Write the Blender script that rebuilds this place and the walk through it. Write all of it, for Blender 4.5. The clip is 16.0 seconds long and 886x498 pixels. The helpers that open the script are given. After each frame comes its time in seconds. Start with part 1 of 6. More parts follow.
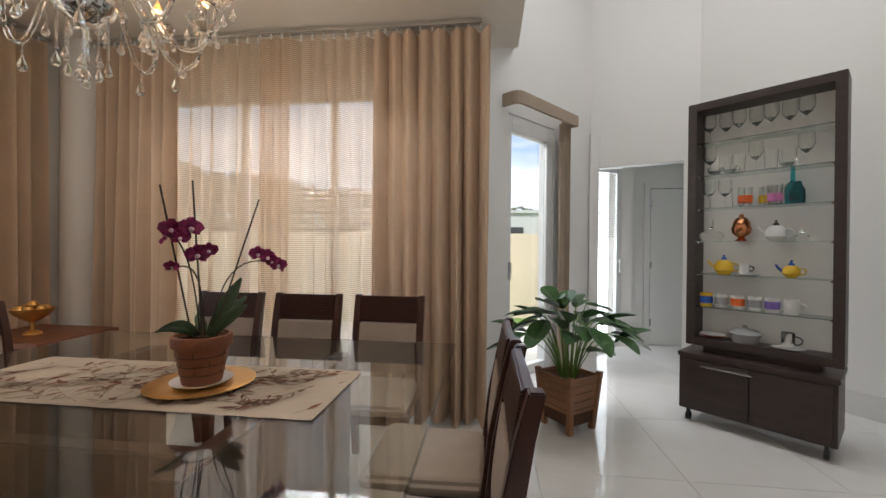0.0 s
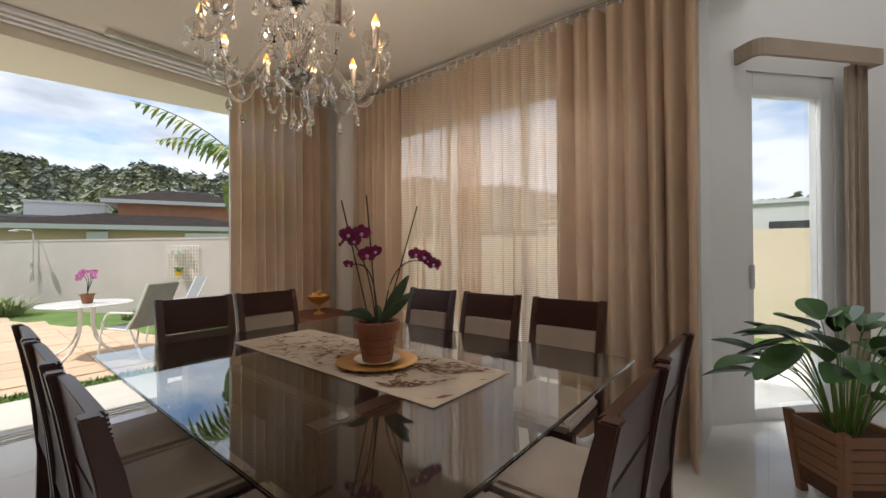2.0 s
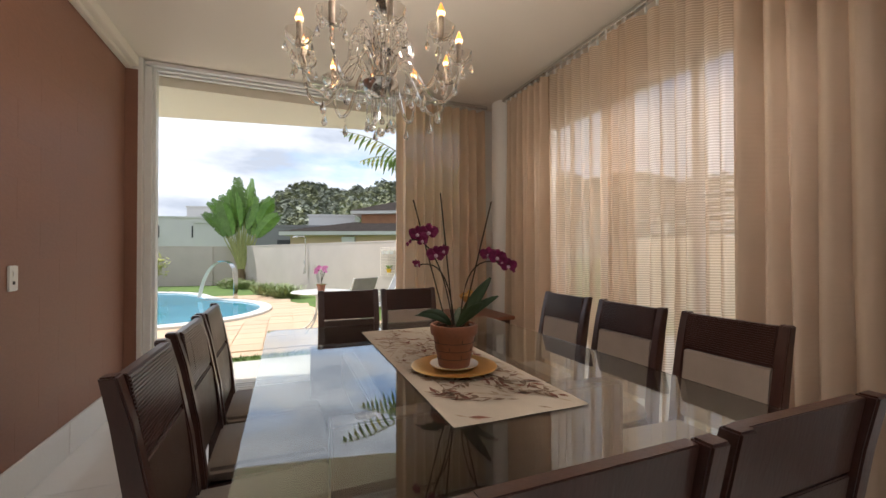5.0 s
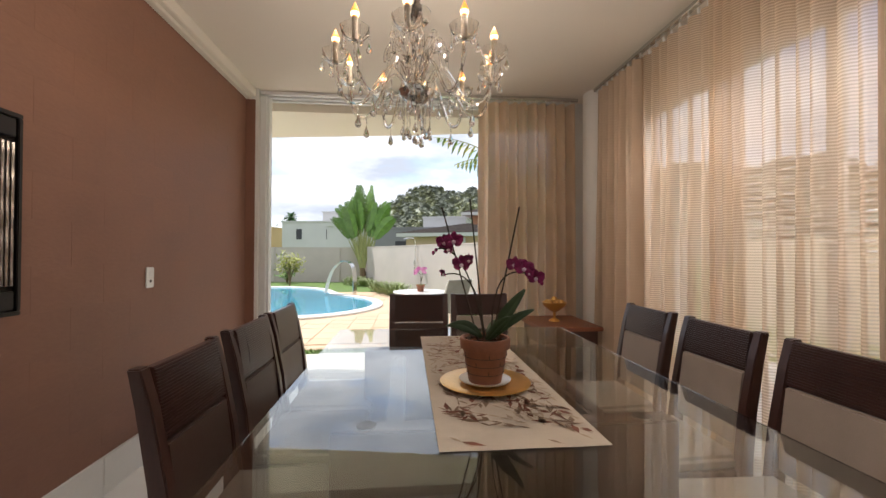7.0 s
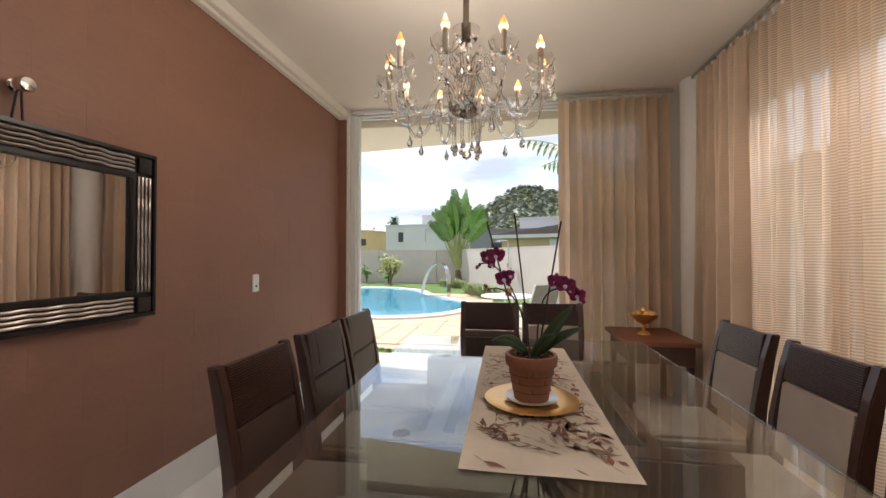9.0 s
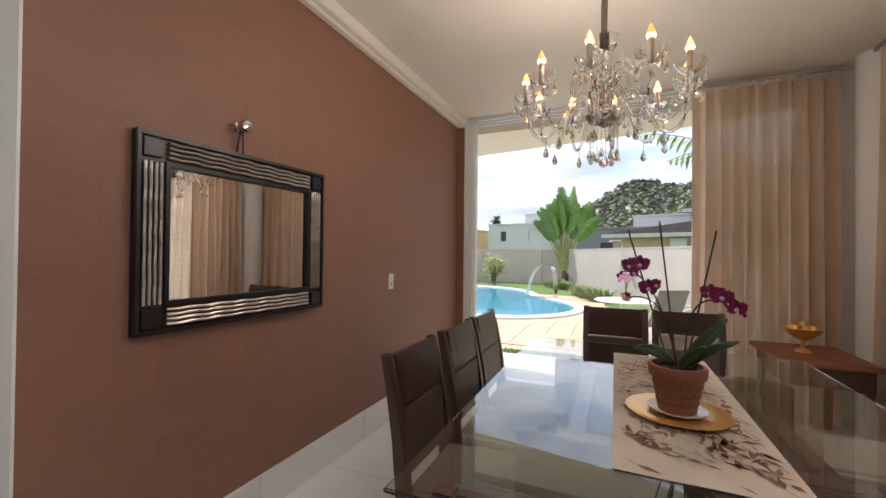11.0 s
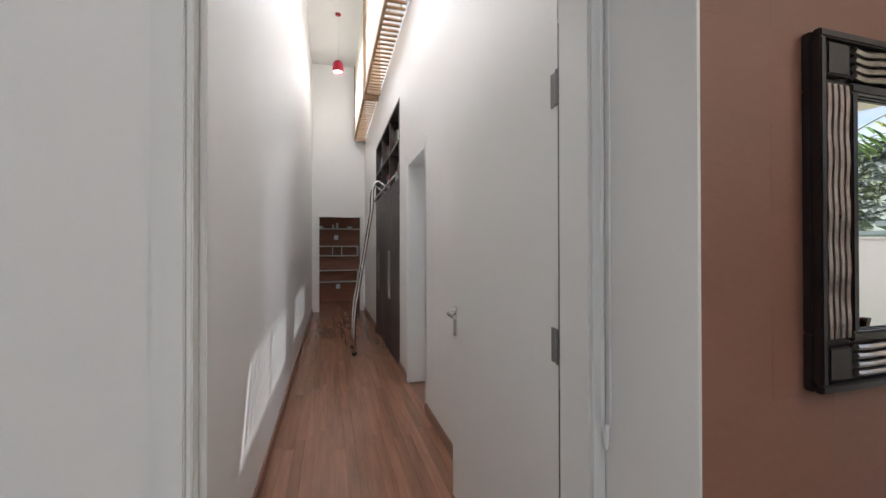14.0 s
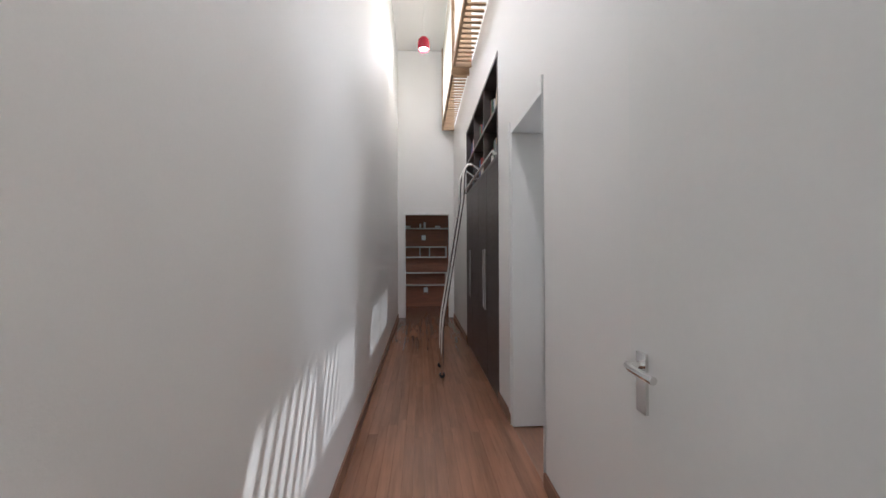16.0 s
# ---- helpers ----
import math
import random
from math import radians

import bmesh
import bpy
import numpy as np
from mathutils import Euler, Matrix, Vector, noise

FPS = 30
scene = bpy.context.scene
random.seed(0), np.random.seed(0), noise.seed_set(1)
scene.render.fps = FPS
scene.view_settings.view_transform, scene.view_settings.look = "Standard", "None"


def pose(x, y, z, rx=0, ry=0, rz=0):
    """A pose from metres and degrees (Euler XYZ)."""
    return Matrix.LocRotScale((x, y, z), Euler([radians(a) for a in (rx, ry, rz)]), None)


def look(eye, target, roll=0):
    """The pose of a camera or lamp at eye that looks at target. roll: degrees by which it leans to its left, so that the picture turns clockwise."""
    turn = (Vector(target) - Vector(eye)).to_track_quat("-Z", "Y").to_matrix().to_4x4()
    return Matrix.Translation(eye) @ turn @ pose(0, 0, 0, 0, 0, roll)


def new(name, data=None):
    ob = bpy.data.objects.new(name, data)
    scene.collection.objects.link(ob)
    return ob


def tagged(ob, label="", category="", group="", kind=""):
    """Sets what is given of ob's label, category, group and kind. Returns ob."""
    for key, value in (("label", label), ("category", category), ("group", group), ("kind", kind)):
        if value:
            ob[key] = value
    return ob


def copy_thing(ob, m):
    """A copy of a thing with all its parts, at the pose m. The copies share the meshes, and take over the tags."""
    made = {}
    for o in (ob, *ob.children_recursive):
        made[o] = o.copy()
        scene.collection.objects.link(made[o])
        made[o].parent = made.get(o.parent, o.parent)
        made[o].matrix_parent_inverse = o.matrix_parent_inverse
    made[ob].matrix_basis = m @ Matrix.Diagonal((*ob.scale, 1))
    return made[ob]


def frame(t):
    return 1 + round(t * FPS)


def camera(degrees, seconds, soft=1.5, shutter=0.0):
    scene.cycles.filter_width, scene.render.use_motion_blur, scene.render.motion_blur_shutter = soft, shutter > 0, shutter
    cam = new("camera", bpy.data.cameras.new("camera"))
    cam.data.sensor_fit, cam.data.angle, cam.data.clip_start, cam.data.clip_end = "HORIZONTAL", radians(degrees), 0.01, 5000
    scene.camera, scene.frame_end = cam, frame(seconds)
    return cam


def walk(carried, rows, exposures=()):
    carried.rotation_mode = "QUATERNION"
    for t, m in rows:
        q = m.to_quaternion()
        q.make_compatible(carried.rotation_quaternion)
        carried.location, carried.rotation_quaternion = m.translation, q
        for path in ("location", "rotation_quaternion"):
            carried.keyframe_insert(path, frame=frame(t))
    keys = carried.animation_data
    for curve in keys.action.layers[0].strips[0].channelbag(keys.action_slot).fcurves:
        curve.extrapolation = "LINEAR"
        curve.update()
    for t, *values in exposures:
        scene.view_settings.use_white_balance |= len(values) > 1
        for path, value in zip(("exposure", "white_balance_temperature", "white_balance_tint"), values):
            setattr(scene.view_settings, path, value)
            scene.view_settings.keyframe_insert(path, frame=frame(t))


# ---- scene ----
cam = camera(96.4, 16.0)
EXPOSURES = [(0.0, 0.94, 6000, 10), (1.0, 0.84, 6050, 10), (3.0, 0.62, 6100, 11), (4.0, 0.72, 6100, 11), (6.5, 0.97, 6200, 13), (11.0, 1.04, 5950, 13), (12.5, 0.88, 5950, 11), (13.5, 0.98, 5800, 11), (14.5, 1.04, 5500, 11), (16.0, 1.08, 5500, 11)]
PATH = [
    (0, (0.418, 0.385, 1.243), (0.192, 2.372, 1.237), 0.6),
    (0.5, (0.496, 0.428, 1.244), (-0.076, 2.344, 1.24), 0.2),
    (1, (0.58, 0.454, 1.233), (-0.277, 2.261, 1.242), -0.0),
    (1.5, (0.667, 0.5, 1.23), (-0.42, 2.178, 1.242), -0.1),
    (2, (0.715, 0.547, 1.225), (-0.557, 2.09, 1.237), -0.3),
    (2.5, (0.742, 0.628, 1.213), (-0.686, 2.028, 1.224), -0.2),
    (3, (0.782, 0.701, 1.21), (-0.776, 1.956, 1.224), -0.2),
    (3.5, (0.823, 0.78, 1.202), (-0.842, 1.888, 1.22), -0.1),
    (4, (0.857, 0.869, 1.208), (-0.888, 1.844, 1.23), -0.1),
    (6.5, (0.926, 1.275, 1.237), (-1.044, 1.621, 1.257), 0.1),
    (7, (0.925, 1.367, 1.251), (-1.066, 1.548, 1.274), 0.2),
    (7.5, (0.925, 1.47, 1.261), (-1.075, 1.501, 1.284), 0.3),
    (8, (0.93, 1.577, 1.273), (-1.067, 1.481, 1.296), 0.2),
    (10.5, (1.041, 1.511, 1.332), (-0.849, 0.856, 1.357), 0.4),
    (11, (1.106, 1.455, 1.333), (-0.728, 0.657, 1.352), 0.6),
    (11.5, (1.179, 1.34, 1.338), (-0.572, 0.374, 1.362), 0.3),
    (12, (1.249, 1.175, 1.337), (-0.369, 0.0, 1.362), 0.3),
    (12.5, (1.302, 1.015, 1.32), (-0.114, -0.397, 1.34), 0.2),
    (13, (1.304, 0.825, 1.308), (0.155, -0.812, 1.326), 0.1),
    (13.5, (1.273, 0.621, 1.303), (0.413, -1.185, 1.318), 0.0),
    (14, (1.244, 0.392, 1.311), (0.625, -1.51, 1.323), -0.1),
    (14.5, (1.188, 0.143, 1.305), (0.735, -1.805, 1.322), -0.1),
    (15, (1.115, -0.113, 1.295), (0.778, -2.085, 1.31), -0.1),
    (15.5, (1.094, -0.373, 1.29), (0.851, -2.358, 1.308), -0.0),
    (16, (1.132, -0.616, 1.27), (0.945, -2.607, 1.297), -0.2),
]
walk(cam, [(t, look(eye, target, roll)) for t, eye, target, roll in PATH],
     exposures=EXPOSURES)
# ---- light ----
world = bpy.data.worlds.new("sky")
scene.world = world
world.use_nodes = True
wn, wl = world.node_tree.nodes, world.node_tree.links
sky = wn.new("ShaderNodeTexSky")
sky.sky_type, sky.sun_disc = 'NISHITA', False
SUN_DIR = Vector((1.0, 1.54, -2.85)).normalized()
sky.sun_elevation = math.asin(-SUN_DIR.z)
sky.sun_rotation = math.atan2(-SUN_DIR.x, -SUN_DIR.y)
tc = wn.new("ShaderNodeTexCoord")
mp = wn.new("ShaderNodeMapping")
mp.inputs["Scale"].default_value = (1.3, 1.3, 4.2)
cl = wn.new("ShaderNodeTexNoise")
cl.inputs["Scale"].default_value, cl.inputs["Detail"].default_value, cl.inputs["Roughness"].default_value = 2.2, 9, 0.55
cr = wn.new("ShaderNodeValToRGB")
cr.color_ramp.elements[0].position, cr.color_ramp.elements[1].position = 0.30, 0.47
cl2 = wn.new("ShaderNodeTexNoise")
cl2.inputs["Scale"].default_value, cl2.inputs["Detail"].default_value = 3.4, 8
cc = wn.new("ShaderNodeValToRGB")
cc.color_ramp.elements[0].color, cc.color_ramp.elements[1].color = (3.5, 3.75, 4.15, 1), (6.2, 6.3, 6.4, 1)
cc.color_ramp.elements[0].position, cc.color_ramp.elements[1].position = 0.36, 0.6
mx = wn.new("ShaderNodeMix")
mx.data_type = 'RGBA'
wl.new(tc.outputs["Generated"], mp.inputs["Vector"])
wl.new(mp.outputs[0], cl.inputs["Vector"])
wl.new(mp.outputs[0], cl2.inputs["Vector"])
wl.new(cl.outputs["Fac"], cr.inputs[0])
wl.new(cl2.outputs["Fac"], cc.inputs[0])
wl.new(cr.outputs[0], mx.inputs["Factor"])
wl.new(sky.outputs[0], mx.inputs["A"])
wl.new(cc.outputs[0], mx.inputs["B"])
bg = wn["Background"]
wl.new(mx.outputs["Result"], bg.inputs["Color"])
bg.inputs["Strength"].default_value = 0.11
sun = new("sun", bpy.data.lights.new("sun", 'SUN'))
sun.data.energy, sun.data.angle, sun.data.color = 2.75, radians(0.4), (1.0, 0.95, 0.86)
sun.matrix_world = look((0, 0, 30), Vector((0, 0, 30)) + SUN_DIR)


def area(name, at, to, w, h, watts, color=(1, 1, 1)):
    lamp = new(name, bpy.data.lights.new(name, 'AREA'))
    lamp.data.shape, lamp.data.size, lamp.data.size_y = 'RECTANGLE', w, h
    lamp.data.energy, lamp.data.color = watts, color
    lamp.matrix_world = look(at, to)
    return lamp


# unseen lamp added outside, above the north window, to boost its daylight
area("north_fill", (-1.2, 5.0, 3.9), (-1.2, 3.3, 1.3), 2.6, 1.2, 74, (1.0, 0.97, 0.93))
# added fill lamp under the closed hall ceiling, no window or fitting there
area("hall_fill", (1.7, 2.7, 5.25), (1.8, 2.5, 0.0), 2.0, 1.8, 27, (1.0, 0.97, 0.93))
for ya in (-6.8, -4.1):
    cw = pose(0.46, -0.4, 0, 0, 0, -2.1)
    area("corridor_sky", cw @ Vector((-0.10, ya, 4.36)), cw @ Vector((1.0, ya, 4.2)), 2.2, 1.0, 13, (1.0, 0.99, 0.98))

area("passage_sky", (1.80, 5.72, 1.2), (1.99, 5.36, 1.2), 0.42, 2.1, 5, (0.93, 0.98, 1.0))
# last row is an added light that brightens the corridor's near end
for ya, watts in ((-6.2, 9), (-3.95, 14), (-1.7, 34)):
    bulb = new("pendant_light", bpy.data.lights.new("pendant_light", 'POINT'))
    bulb.data.energy, bulb.data.color, bulb.data.shadow_soft_size = watts, (1.0, 0.95, 0.88), 0.07
    bulb.location = pose(0.46, -0.4, 0, 0, 0, -2.1) @ Vector((0.62, ya, 4.30))
# added fill lamp inside the windowless side room, out of view
area("side_room_fill", (-1.2, -3.7, 1.6), (0.2, -3.7, 1.3), 0.8, 1.0, 9)

# ---- materials ----
def mat(name, color, rough=0.5, metal=0.0, vary=0.12, scale=6.0, fine=60.0, bump=0.05, coat=0.0, stretch=(1, 1, 1), rnd=0.0, sheen=0.0):
    """Two scales of tone, fine relief, and an offset from piece to piece."""
    m = bpy.data.materials.new(name)
    m.use_nodes = True
    n, l = m.node_tree.nodes, m.node_tree.links
    p = n["Principled BSDF"]
    p.inputs["Roughness"].default_value, p.inputs["Metallic"].default_value = rough, metal
    p.inputs["Coat Weight"].default_value = coat
    p.inputs["Coat Roughness"].default_value = 0.08
    p.inputs["Sheen Weight"].default_value = sheen
    co = n.new("ShaderNodeTexCoord")
    ma = n.new("ShaderNodeMapping")
    ma.inputs["Scale"].default_value = stretch
    l.new(co.outputs["Object"], ma.inputs["Vector"])
    info = n.new("ShaderNodeObjectInfo")
    off = n.new("ShaderNodeVectorMath")
    off.operation = 'MULTIPLY_ADD'
    l.new(info.outputs["Random"], off.inputs[0])
    off.inputs[1].default_value = (37, 23, 11)
    l.new(ma.outputs[0], off.inputs[2])
    a, b = n.new("ShaderNodeTexNoise"), n.new("ShaderNodeTexNoise")
    a.inputs["Scale"].default_value, a.inputs["Detail"].default_value = scale, 4
    b.inputs["Scale"].default_value, b.inputs["Detail"].default_value = fine, 3
    l.new(off.outputs[0], a.inputs["Vector"])
    l.new(off.outputs[0], b.inputs["Vector"])
    mix = n.new("ShaderNodeMath")
    mix.operation = 'MULTIPLY_ADD'
    l.new(b.outputs["Fac"], mix.inputs[0])
    mix.inputs[1].default_value = 0.5
    l.new(a.outputs["Fac"], mix.inputs[2])
    add = n.new("ShaderNodeMath")
    add.operation = 'MULTIPLY_ADD'
    l.new(info.outputs["Random"], add.inputs[0])
    add.inputs[1].default_value = rnd
    l.new(mix.outputs[0], add.inputs[2])
    mr = n.new("ShaderNodeMapRange")
    mr.inputs["From Min"].default_value, mr.inputs["From Max"].default_value = 0.4, 1.1 + rnd
    mr.inputs["To Min"].default_value, mr.inputs["To Max"].default_value = 1 - vary, 1 + vary
    l.new(add.outputs[0], mr.inputs["Value"])
    vm = n.new("ShaderNodeVectorMath")
    vm.operation = 'SCALE'
    vm.inputs[0].default_value = color
    l.new(mr.outputs[0], vm.inputs["Scale"])
    l.new(vm.outputs[0], p.inputs["Base Color"])
    r2 = n.new("ShaderNodeMapRange")
    r2.inputs["To Min"].default_value, r2.inputs["To Max"].default_value = max(0, rough * 0.8), min(1, rough * 1.2)
    l.new(a.outputs["Fac"], r2.inputs["Value"])
    l.new(r2.outputs[0], p.inputs["Roughness"])
    if bump:
        bu = n.new("ShaderNodeBump")
        bu.inputs["Strength"].default_value, bu.inputs["Distance"].default_value = min(1.0, bump * 4), 0.002
        l.new(b.outputs["Fac"], bu.inputs["Height"])
        l.new(bu.outputs[0], p.inputs["Normal"])
    return m


def glass(name, color=(1, 1, 1), rough=0.0, ior=1.45):
    m = bpy.data.materials.new(name)
    m.use_nodes = True
    p = m.node_tree.nodes["Principled BSDF"]
    p.inputs["Base Color"].default_value = (*color, 1)
    p.inputs["Transmission Weight"].default_value, p.inputs["Roughness"].default_value, p.inputs["IOR"].default_value = 1.0, rough, ior
    return m


def cloth(name, color, clear, through_light, weave=260.0):
    """Curtain fabric: part lets light through, sheer cloth lets some of the view through in fine bands."""
    m = bpy.data.materials.new(name)
    m.use_nodes = True
    n, l = m.node_tree.nodes, m.node_tree.links
    out = n["Material Output"]
    n.remove(n["Principled BSDF"])
    co = n.new("ShaderNodeTexCoord")
    wv = n.new("ShaderNodeTexWave")
    wv.bands_direction = 'Z'
    wv.inputs["Scale"].default_value, wv.inputs["Distortion"].default_value = weave / 20, 0.6
    ns = n.new("ShaderNodeTexNoise")
    ns.inputs["Scale"].default_value, ns.inputs["Detail"].default_value = 3.0, 5
    l.new(co.outputs["Object"], wv.inputs["Vector"])
    l.new(co.outputs["Object"], ns.inputs["Vector"])
    mr = n.new("ShaderNodeMapRange")
    mr.inputs["To Min"].default_value, mr.inputs["To Max"].default_value = 0.84, 1.14
    l.new(ns.outputs["Fac"], mr.inputs["Value"])
    vm = n.new("ShaderNodeVectorMath")
    vm.operation = 'SCALE'
    vm.inputs[0].default_value = color
    l.new(mr.outputs[0], vm.inputs["Scale"])
    d, t, c = n.new("ShaderNodeBsdfDiffuse"), n.new("ShaderNodeBsdfTranslucent"), n.new("ShaderNodeBsdfTransparent")
    l.new(vm.outputs[0], d.inputs["Color"])
    l.new(vm.outputs[0], t.inputs["Color"])
    bu = n.new("ShaderNodeBump")
    bu.inputs["Strength"].default_value, bu.inputs["Distance"].default_value = 0.25, 0.002
    l.new(wv.outputs["Fac"], bu.inputs["Height"])
    l.new(bu.outputs[0], d.inputs["Normal"])
    m1, m2 = n.new("ShaderNodeMixShader"), n.new("ShaderNodeMixShader")
    m1.inputs[0].default_value = through_light
    l.new(d.outputs[0], m1.inputs[1])
    l.new(t.outputs[0], m1.inputs[2])
    cm = n.new("ShaderNodeMapRange")
    cm.inputs["To Min"].default_value, cm.inputs["To Max"].default_value = clear * 0.5, clear * 1.5
    l.new(wv.outputs["Fac"], cm.inputs["Value"])
    l.new(cm.outputs[0], m2.inputs[0])
    l.new(m1.outputs[0], m2.inputs[1])
    l.new(c.outputs[0], m2.inputs[2])
    l.new(m2.outputs[0], out.inputs["Surface"])
    return m


def glow(name, color, strength):
    m = bpy.data.materials.new(name)
    m.use_nodes = True
    p = m.node_tree.nodes["Principled BSDF"]
    p.inputs["Base Color"].default_value = (*color, 1)
    p.inputs["Emission Color"].default_value = (*color, 1)
    p.inputs["Emission Strength"].default_value = strength
    return m


WHITE = mat("white_wall_paint", (0.78, 0.76, 0.73), 0.55, vary=0.03, scale=1.2, fine=180, bump=0.03)
CREAM = mat("cream_soffit_paint", (0.84, 0.78, 0.66), 0.7, vary=0.04, scale=0.8, fine=90)
CEIL = mat("ceiling_paint", (0.76, 0.70, 0.62), 0.8, vary=0.03, scale=0.7, fine=120, bump=0.02)
BROWN = mat("brown_wall_paint", (0.250, 0.119, 0.078), 0.55, vary=0.12, scale=2.2, fine=34, bump=0.12, stretch=(1, 1, 2.2))
TILE = mat("polished_porcelain", (0.70, 0.685, 0.66), 0.07, vary=0.06, scale=2.2, fine=9, bump=0.0, rnd=0.15)
GROUT = mat("grout", (0.45, 0.43, 0.40), 0.8)
PLANK = mat("laminate_wood", (0.255, 0.122, 0.070), 0.24, vary=0.40, scale=2.4, fine=11, bump=0.0, stretch=(12, 0.7, 9), rnd=0.38)
SKIRT = mat("skirting_stone", (0.72, 0.70, 0.67), 0.2, vary=0.05, scale=2)
WOODB = mat("skirting_wood", (0.22, 0.11, 0.065), 0.4, vary=0.25, scale=8, stretch=(6, 0.6, 6))
DARK = mat("dark_stained_wood", (0.052, 0.020, 0.014), 0.30, vary=0.35, scale=5, fine=45, bump=0.05, stretch=(3, 3, 0.6))
WENGE = mat("wenge_veneer", (0.050, 0.034, 0.029), 0.42, vary=0.3, scale=5, fine=60, stretch=(1, 1, 8))
FABRIC = mat("taupe_upholstery", (0.32, 0.25, 0.205), 0.85, vary=0.1, scale=14, fine=260, bump=0.12, sheen=0.3)
SEATB = mat("brown_seat_cover", (0.13, 0.095, 0.07), 0.6, vary=0.2, scale=12, fine=220, bump=0.1)
LEATHER = mat("brown_leatherette", (0.060, 0.032, 0.023), 0.42, vary=0.2, scale=12, fine=220, bump=0.1)
TGLASS = glass("table_glass", (0.82, 0.88, 0.85), 0.0, 1.62)
CLEAR = glass("clear_glass", (0.97, 0.98, 0.97))
CRYSTAL = glass("crystal", (0.98, 0.955, 0.92), 0.0, 1.55)
SHELFG = glass("shelf_glass", (0.80, 0.90, 0.86))
CURT = cloth("heavy_curtain_cloth", (0.63, 0.48, 0.355), 0.0, 0.20)
CURTW = cloth("west_curtain_cloth", (0.85, 0.69, 0.54), 0.05, 0.78, 420)
SHEER = cloth("sheer_curtain_cloth", (0.76, 0.60, 0.45), 0.31, 0.42, 420)
ALU = mat("white_aluminium", (0.74, 0.74, 0.73), 0.35, vary=0.04, bump=0.01)
HINGE = mat("satin_hinge_steel", (0.20, 0.195, 0.19), 0.34, 0.9, vary=0.15, fine=120)
STEEL = mat("brushed_steel", (0.62, 0.61, 0.59), 0.22, 1.0, vary=0.08, fine=120)
CHROME = mat("chrome", (0.75, 0.74, 0.72), 0.08, 1.0, vary=0.04, bump=0.0)
TAUPE = mat("taupe_valance_cloth", (0.38, 0.30, 0.225), 0.8, vary=0.1, scale=9, fine=200)
DOORP = mat("door_lacquer", (0.76, 0.75, 0.72), 0.38, vary=0.02, scale=1.5, bump=0.01)
TERRA = mat("terracotta", (0.25, 0.088, 0.04), 0.55, vary=0.22, scale=14, fine=90, bump=0.1)
GOLD = mat("gold_charger", (0.72, 0.42, 0.13), 0.3, 0.85, vary=0.12, scale=10)
PORC = mat("white_porcelain", (0.80, 0.79, 0.77), 0.15, vary=0.03, bump=0.0)
CLOTHR = mat("runner_cloth", (0.52, 0.44, 0.35), 0.9, vary=0.07, scale=20, fine=300, bump=0.15)
PRINTB = mat("printed_brown", (0.22, 0.145, 0.095), 0.9, vary=0.3, scale=30)
PRINTR = mat("printed_rust", (0.20, 0.075, 0.045), 0.9, vary=0.3, scale=30)
PRINTT = mat("printed_tan", (0.40, 0.31, 0.225), 0.9, vary=0.25, scale=30)
LEAF = mat("leaf_green", (0.045, 0.115, 0.03), 0.35, vary=0.4, scale=9, fine=50)
ORCHL = mat("orchid_leaf", (0.035, 0.065, 0.022), 0.4, vary=0.3, scale=9, fine=50)
LEAFL = mat("leaf_light", (0.14, 0.25, 0.045), 0.45, vary=0.4, scale=6, fine=40)
STRAP = mat("strappy_leaf", (0.20, 0.25, 0.08), 0.5, vary=0.4, scale=6, fine=40)
LEAFM = mat("palm_leaf_green", (0.11, 0.185, 0.04), 0.45, vary=0.4, scale=3, fine=20)
CANDLE = mat("candle_sleeve", (0.42, 0.34, 0.26), 0.4, vary=0.1)
LEAFY = mat("leaf_yellow", (0.33, 0.34, 0.07), 0.5, vary=0.35, scale=4, fine=40)
STEM = mat("stem_brown", (0.05, 0.035, 0.02), 0.7, vary=0.3)
PETAL = mat("magenta_petal", (0.23, 0.008, 0.085), 0.55, vary=0.45, scale=45, fine=160)
PETALW = mat("white_petal", (0.75, 0.55, 0.66), 0.6, vary=0.15, scale=60)
PETALP = mat("pink_petal", (0.65, 0.22, 0.48), 0.6, vary=0.2, scale=60)
SOIL = mat("bark_mulch", (0.085, 0.04, 0.022), 0.95, vary=0.5, scale=40, fine=150, bump=0.3)
CRATE = mat("planter_wood", (0.27, 0.13, 0.065), 0.55, vary=0.3, scale=10, fine=70, stretch=(1, 1, 5), rnd=0.2)
BLACK = mat("black_plastic", (0.012, 0.012, 0.013), 0.4, vary=0.2)
MIRROR = mat("mirror_silver", (0.9, 0.9, 0.9), 0.005, 1.0, vary=0.0, bump=0.0)
MFRAME = mat("ebony_frame", (0.014, 0.010, 0.010), 0.35, vary=0.3, scale=14)
ROD = mat("silver_rods", (0.50, 0.44, 0.40), 0.3, 0.9, vary=0.25, scale=30)
RED = mat("red_lamp_enamel", (0.33, 0.012, 0.03), 0.18, vary=0.1, bump=0.0)
BULB = glow("warm_lamp_bulb", (1.0, 0.33, 0.05), 0.55)
BULBC = glow("bulb_core", (1.0, 0.72, 0.36), 3.0)
WBULB = glow("pendant_bulb", (1.0, 0.93, 0.85), 5.0)
BAMBOOC = cloth("blind_cloth", (0.74, 0.66, 0.55), 0.0, 0.6, 300)
BAMBOO = mat("woven_blind", (0.40, 0.26, 0.15), 0.8, vary=0.35, scale=4, fine=90, stretch=(1, 1, 12), bump=0.2)
BWOOD = mat("bookroom_wood", (0.22, 0.075, 0.036), 0.4, vary=0.3, scale=4, stretch=(0.7, 1, 6))
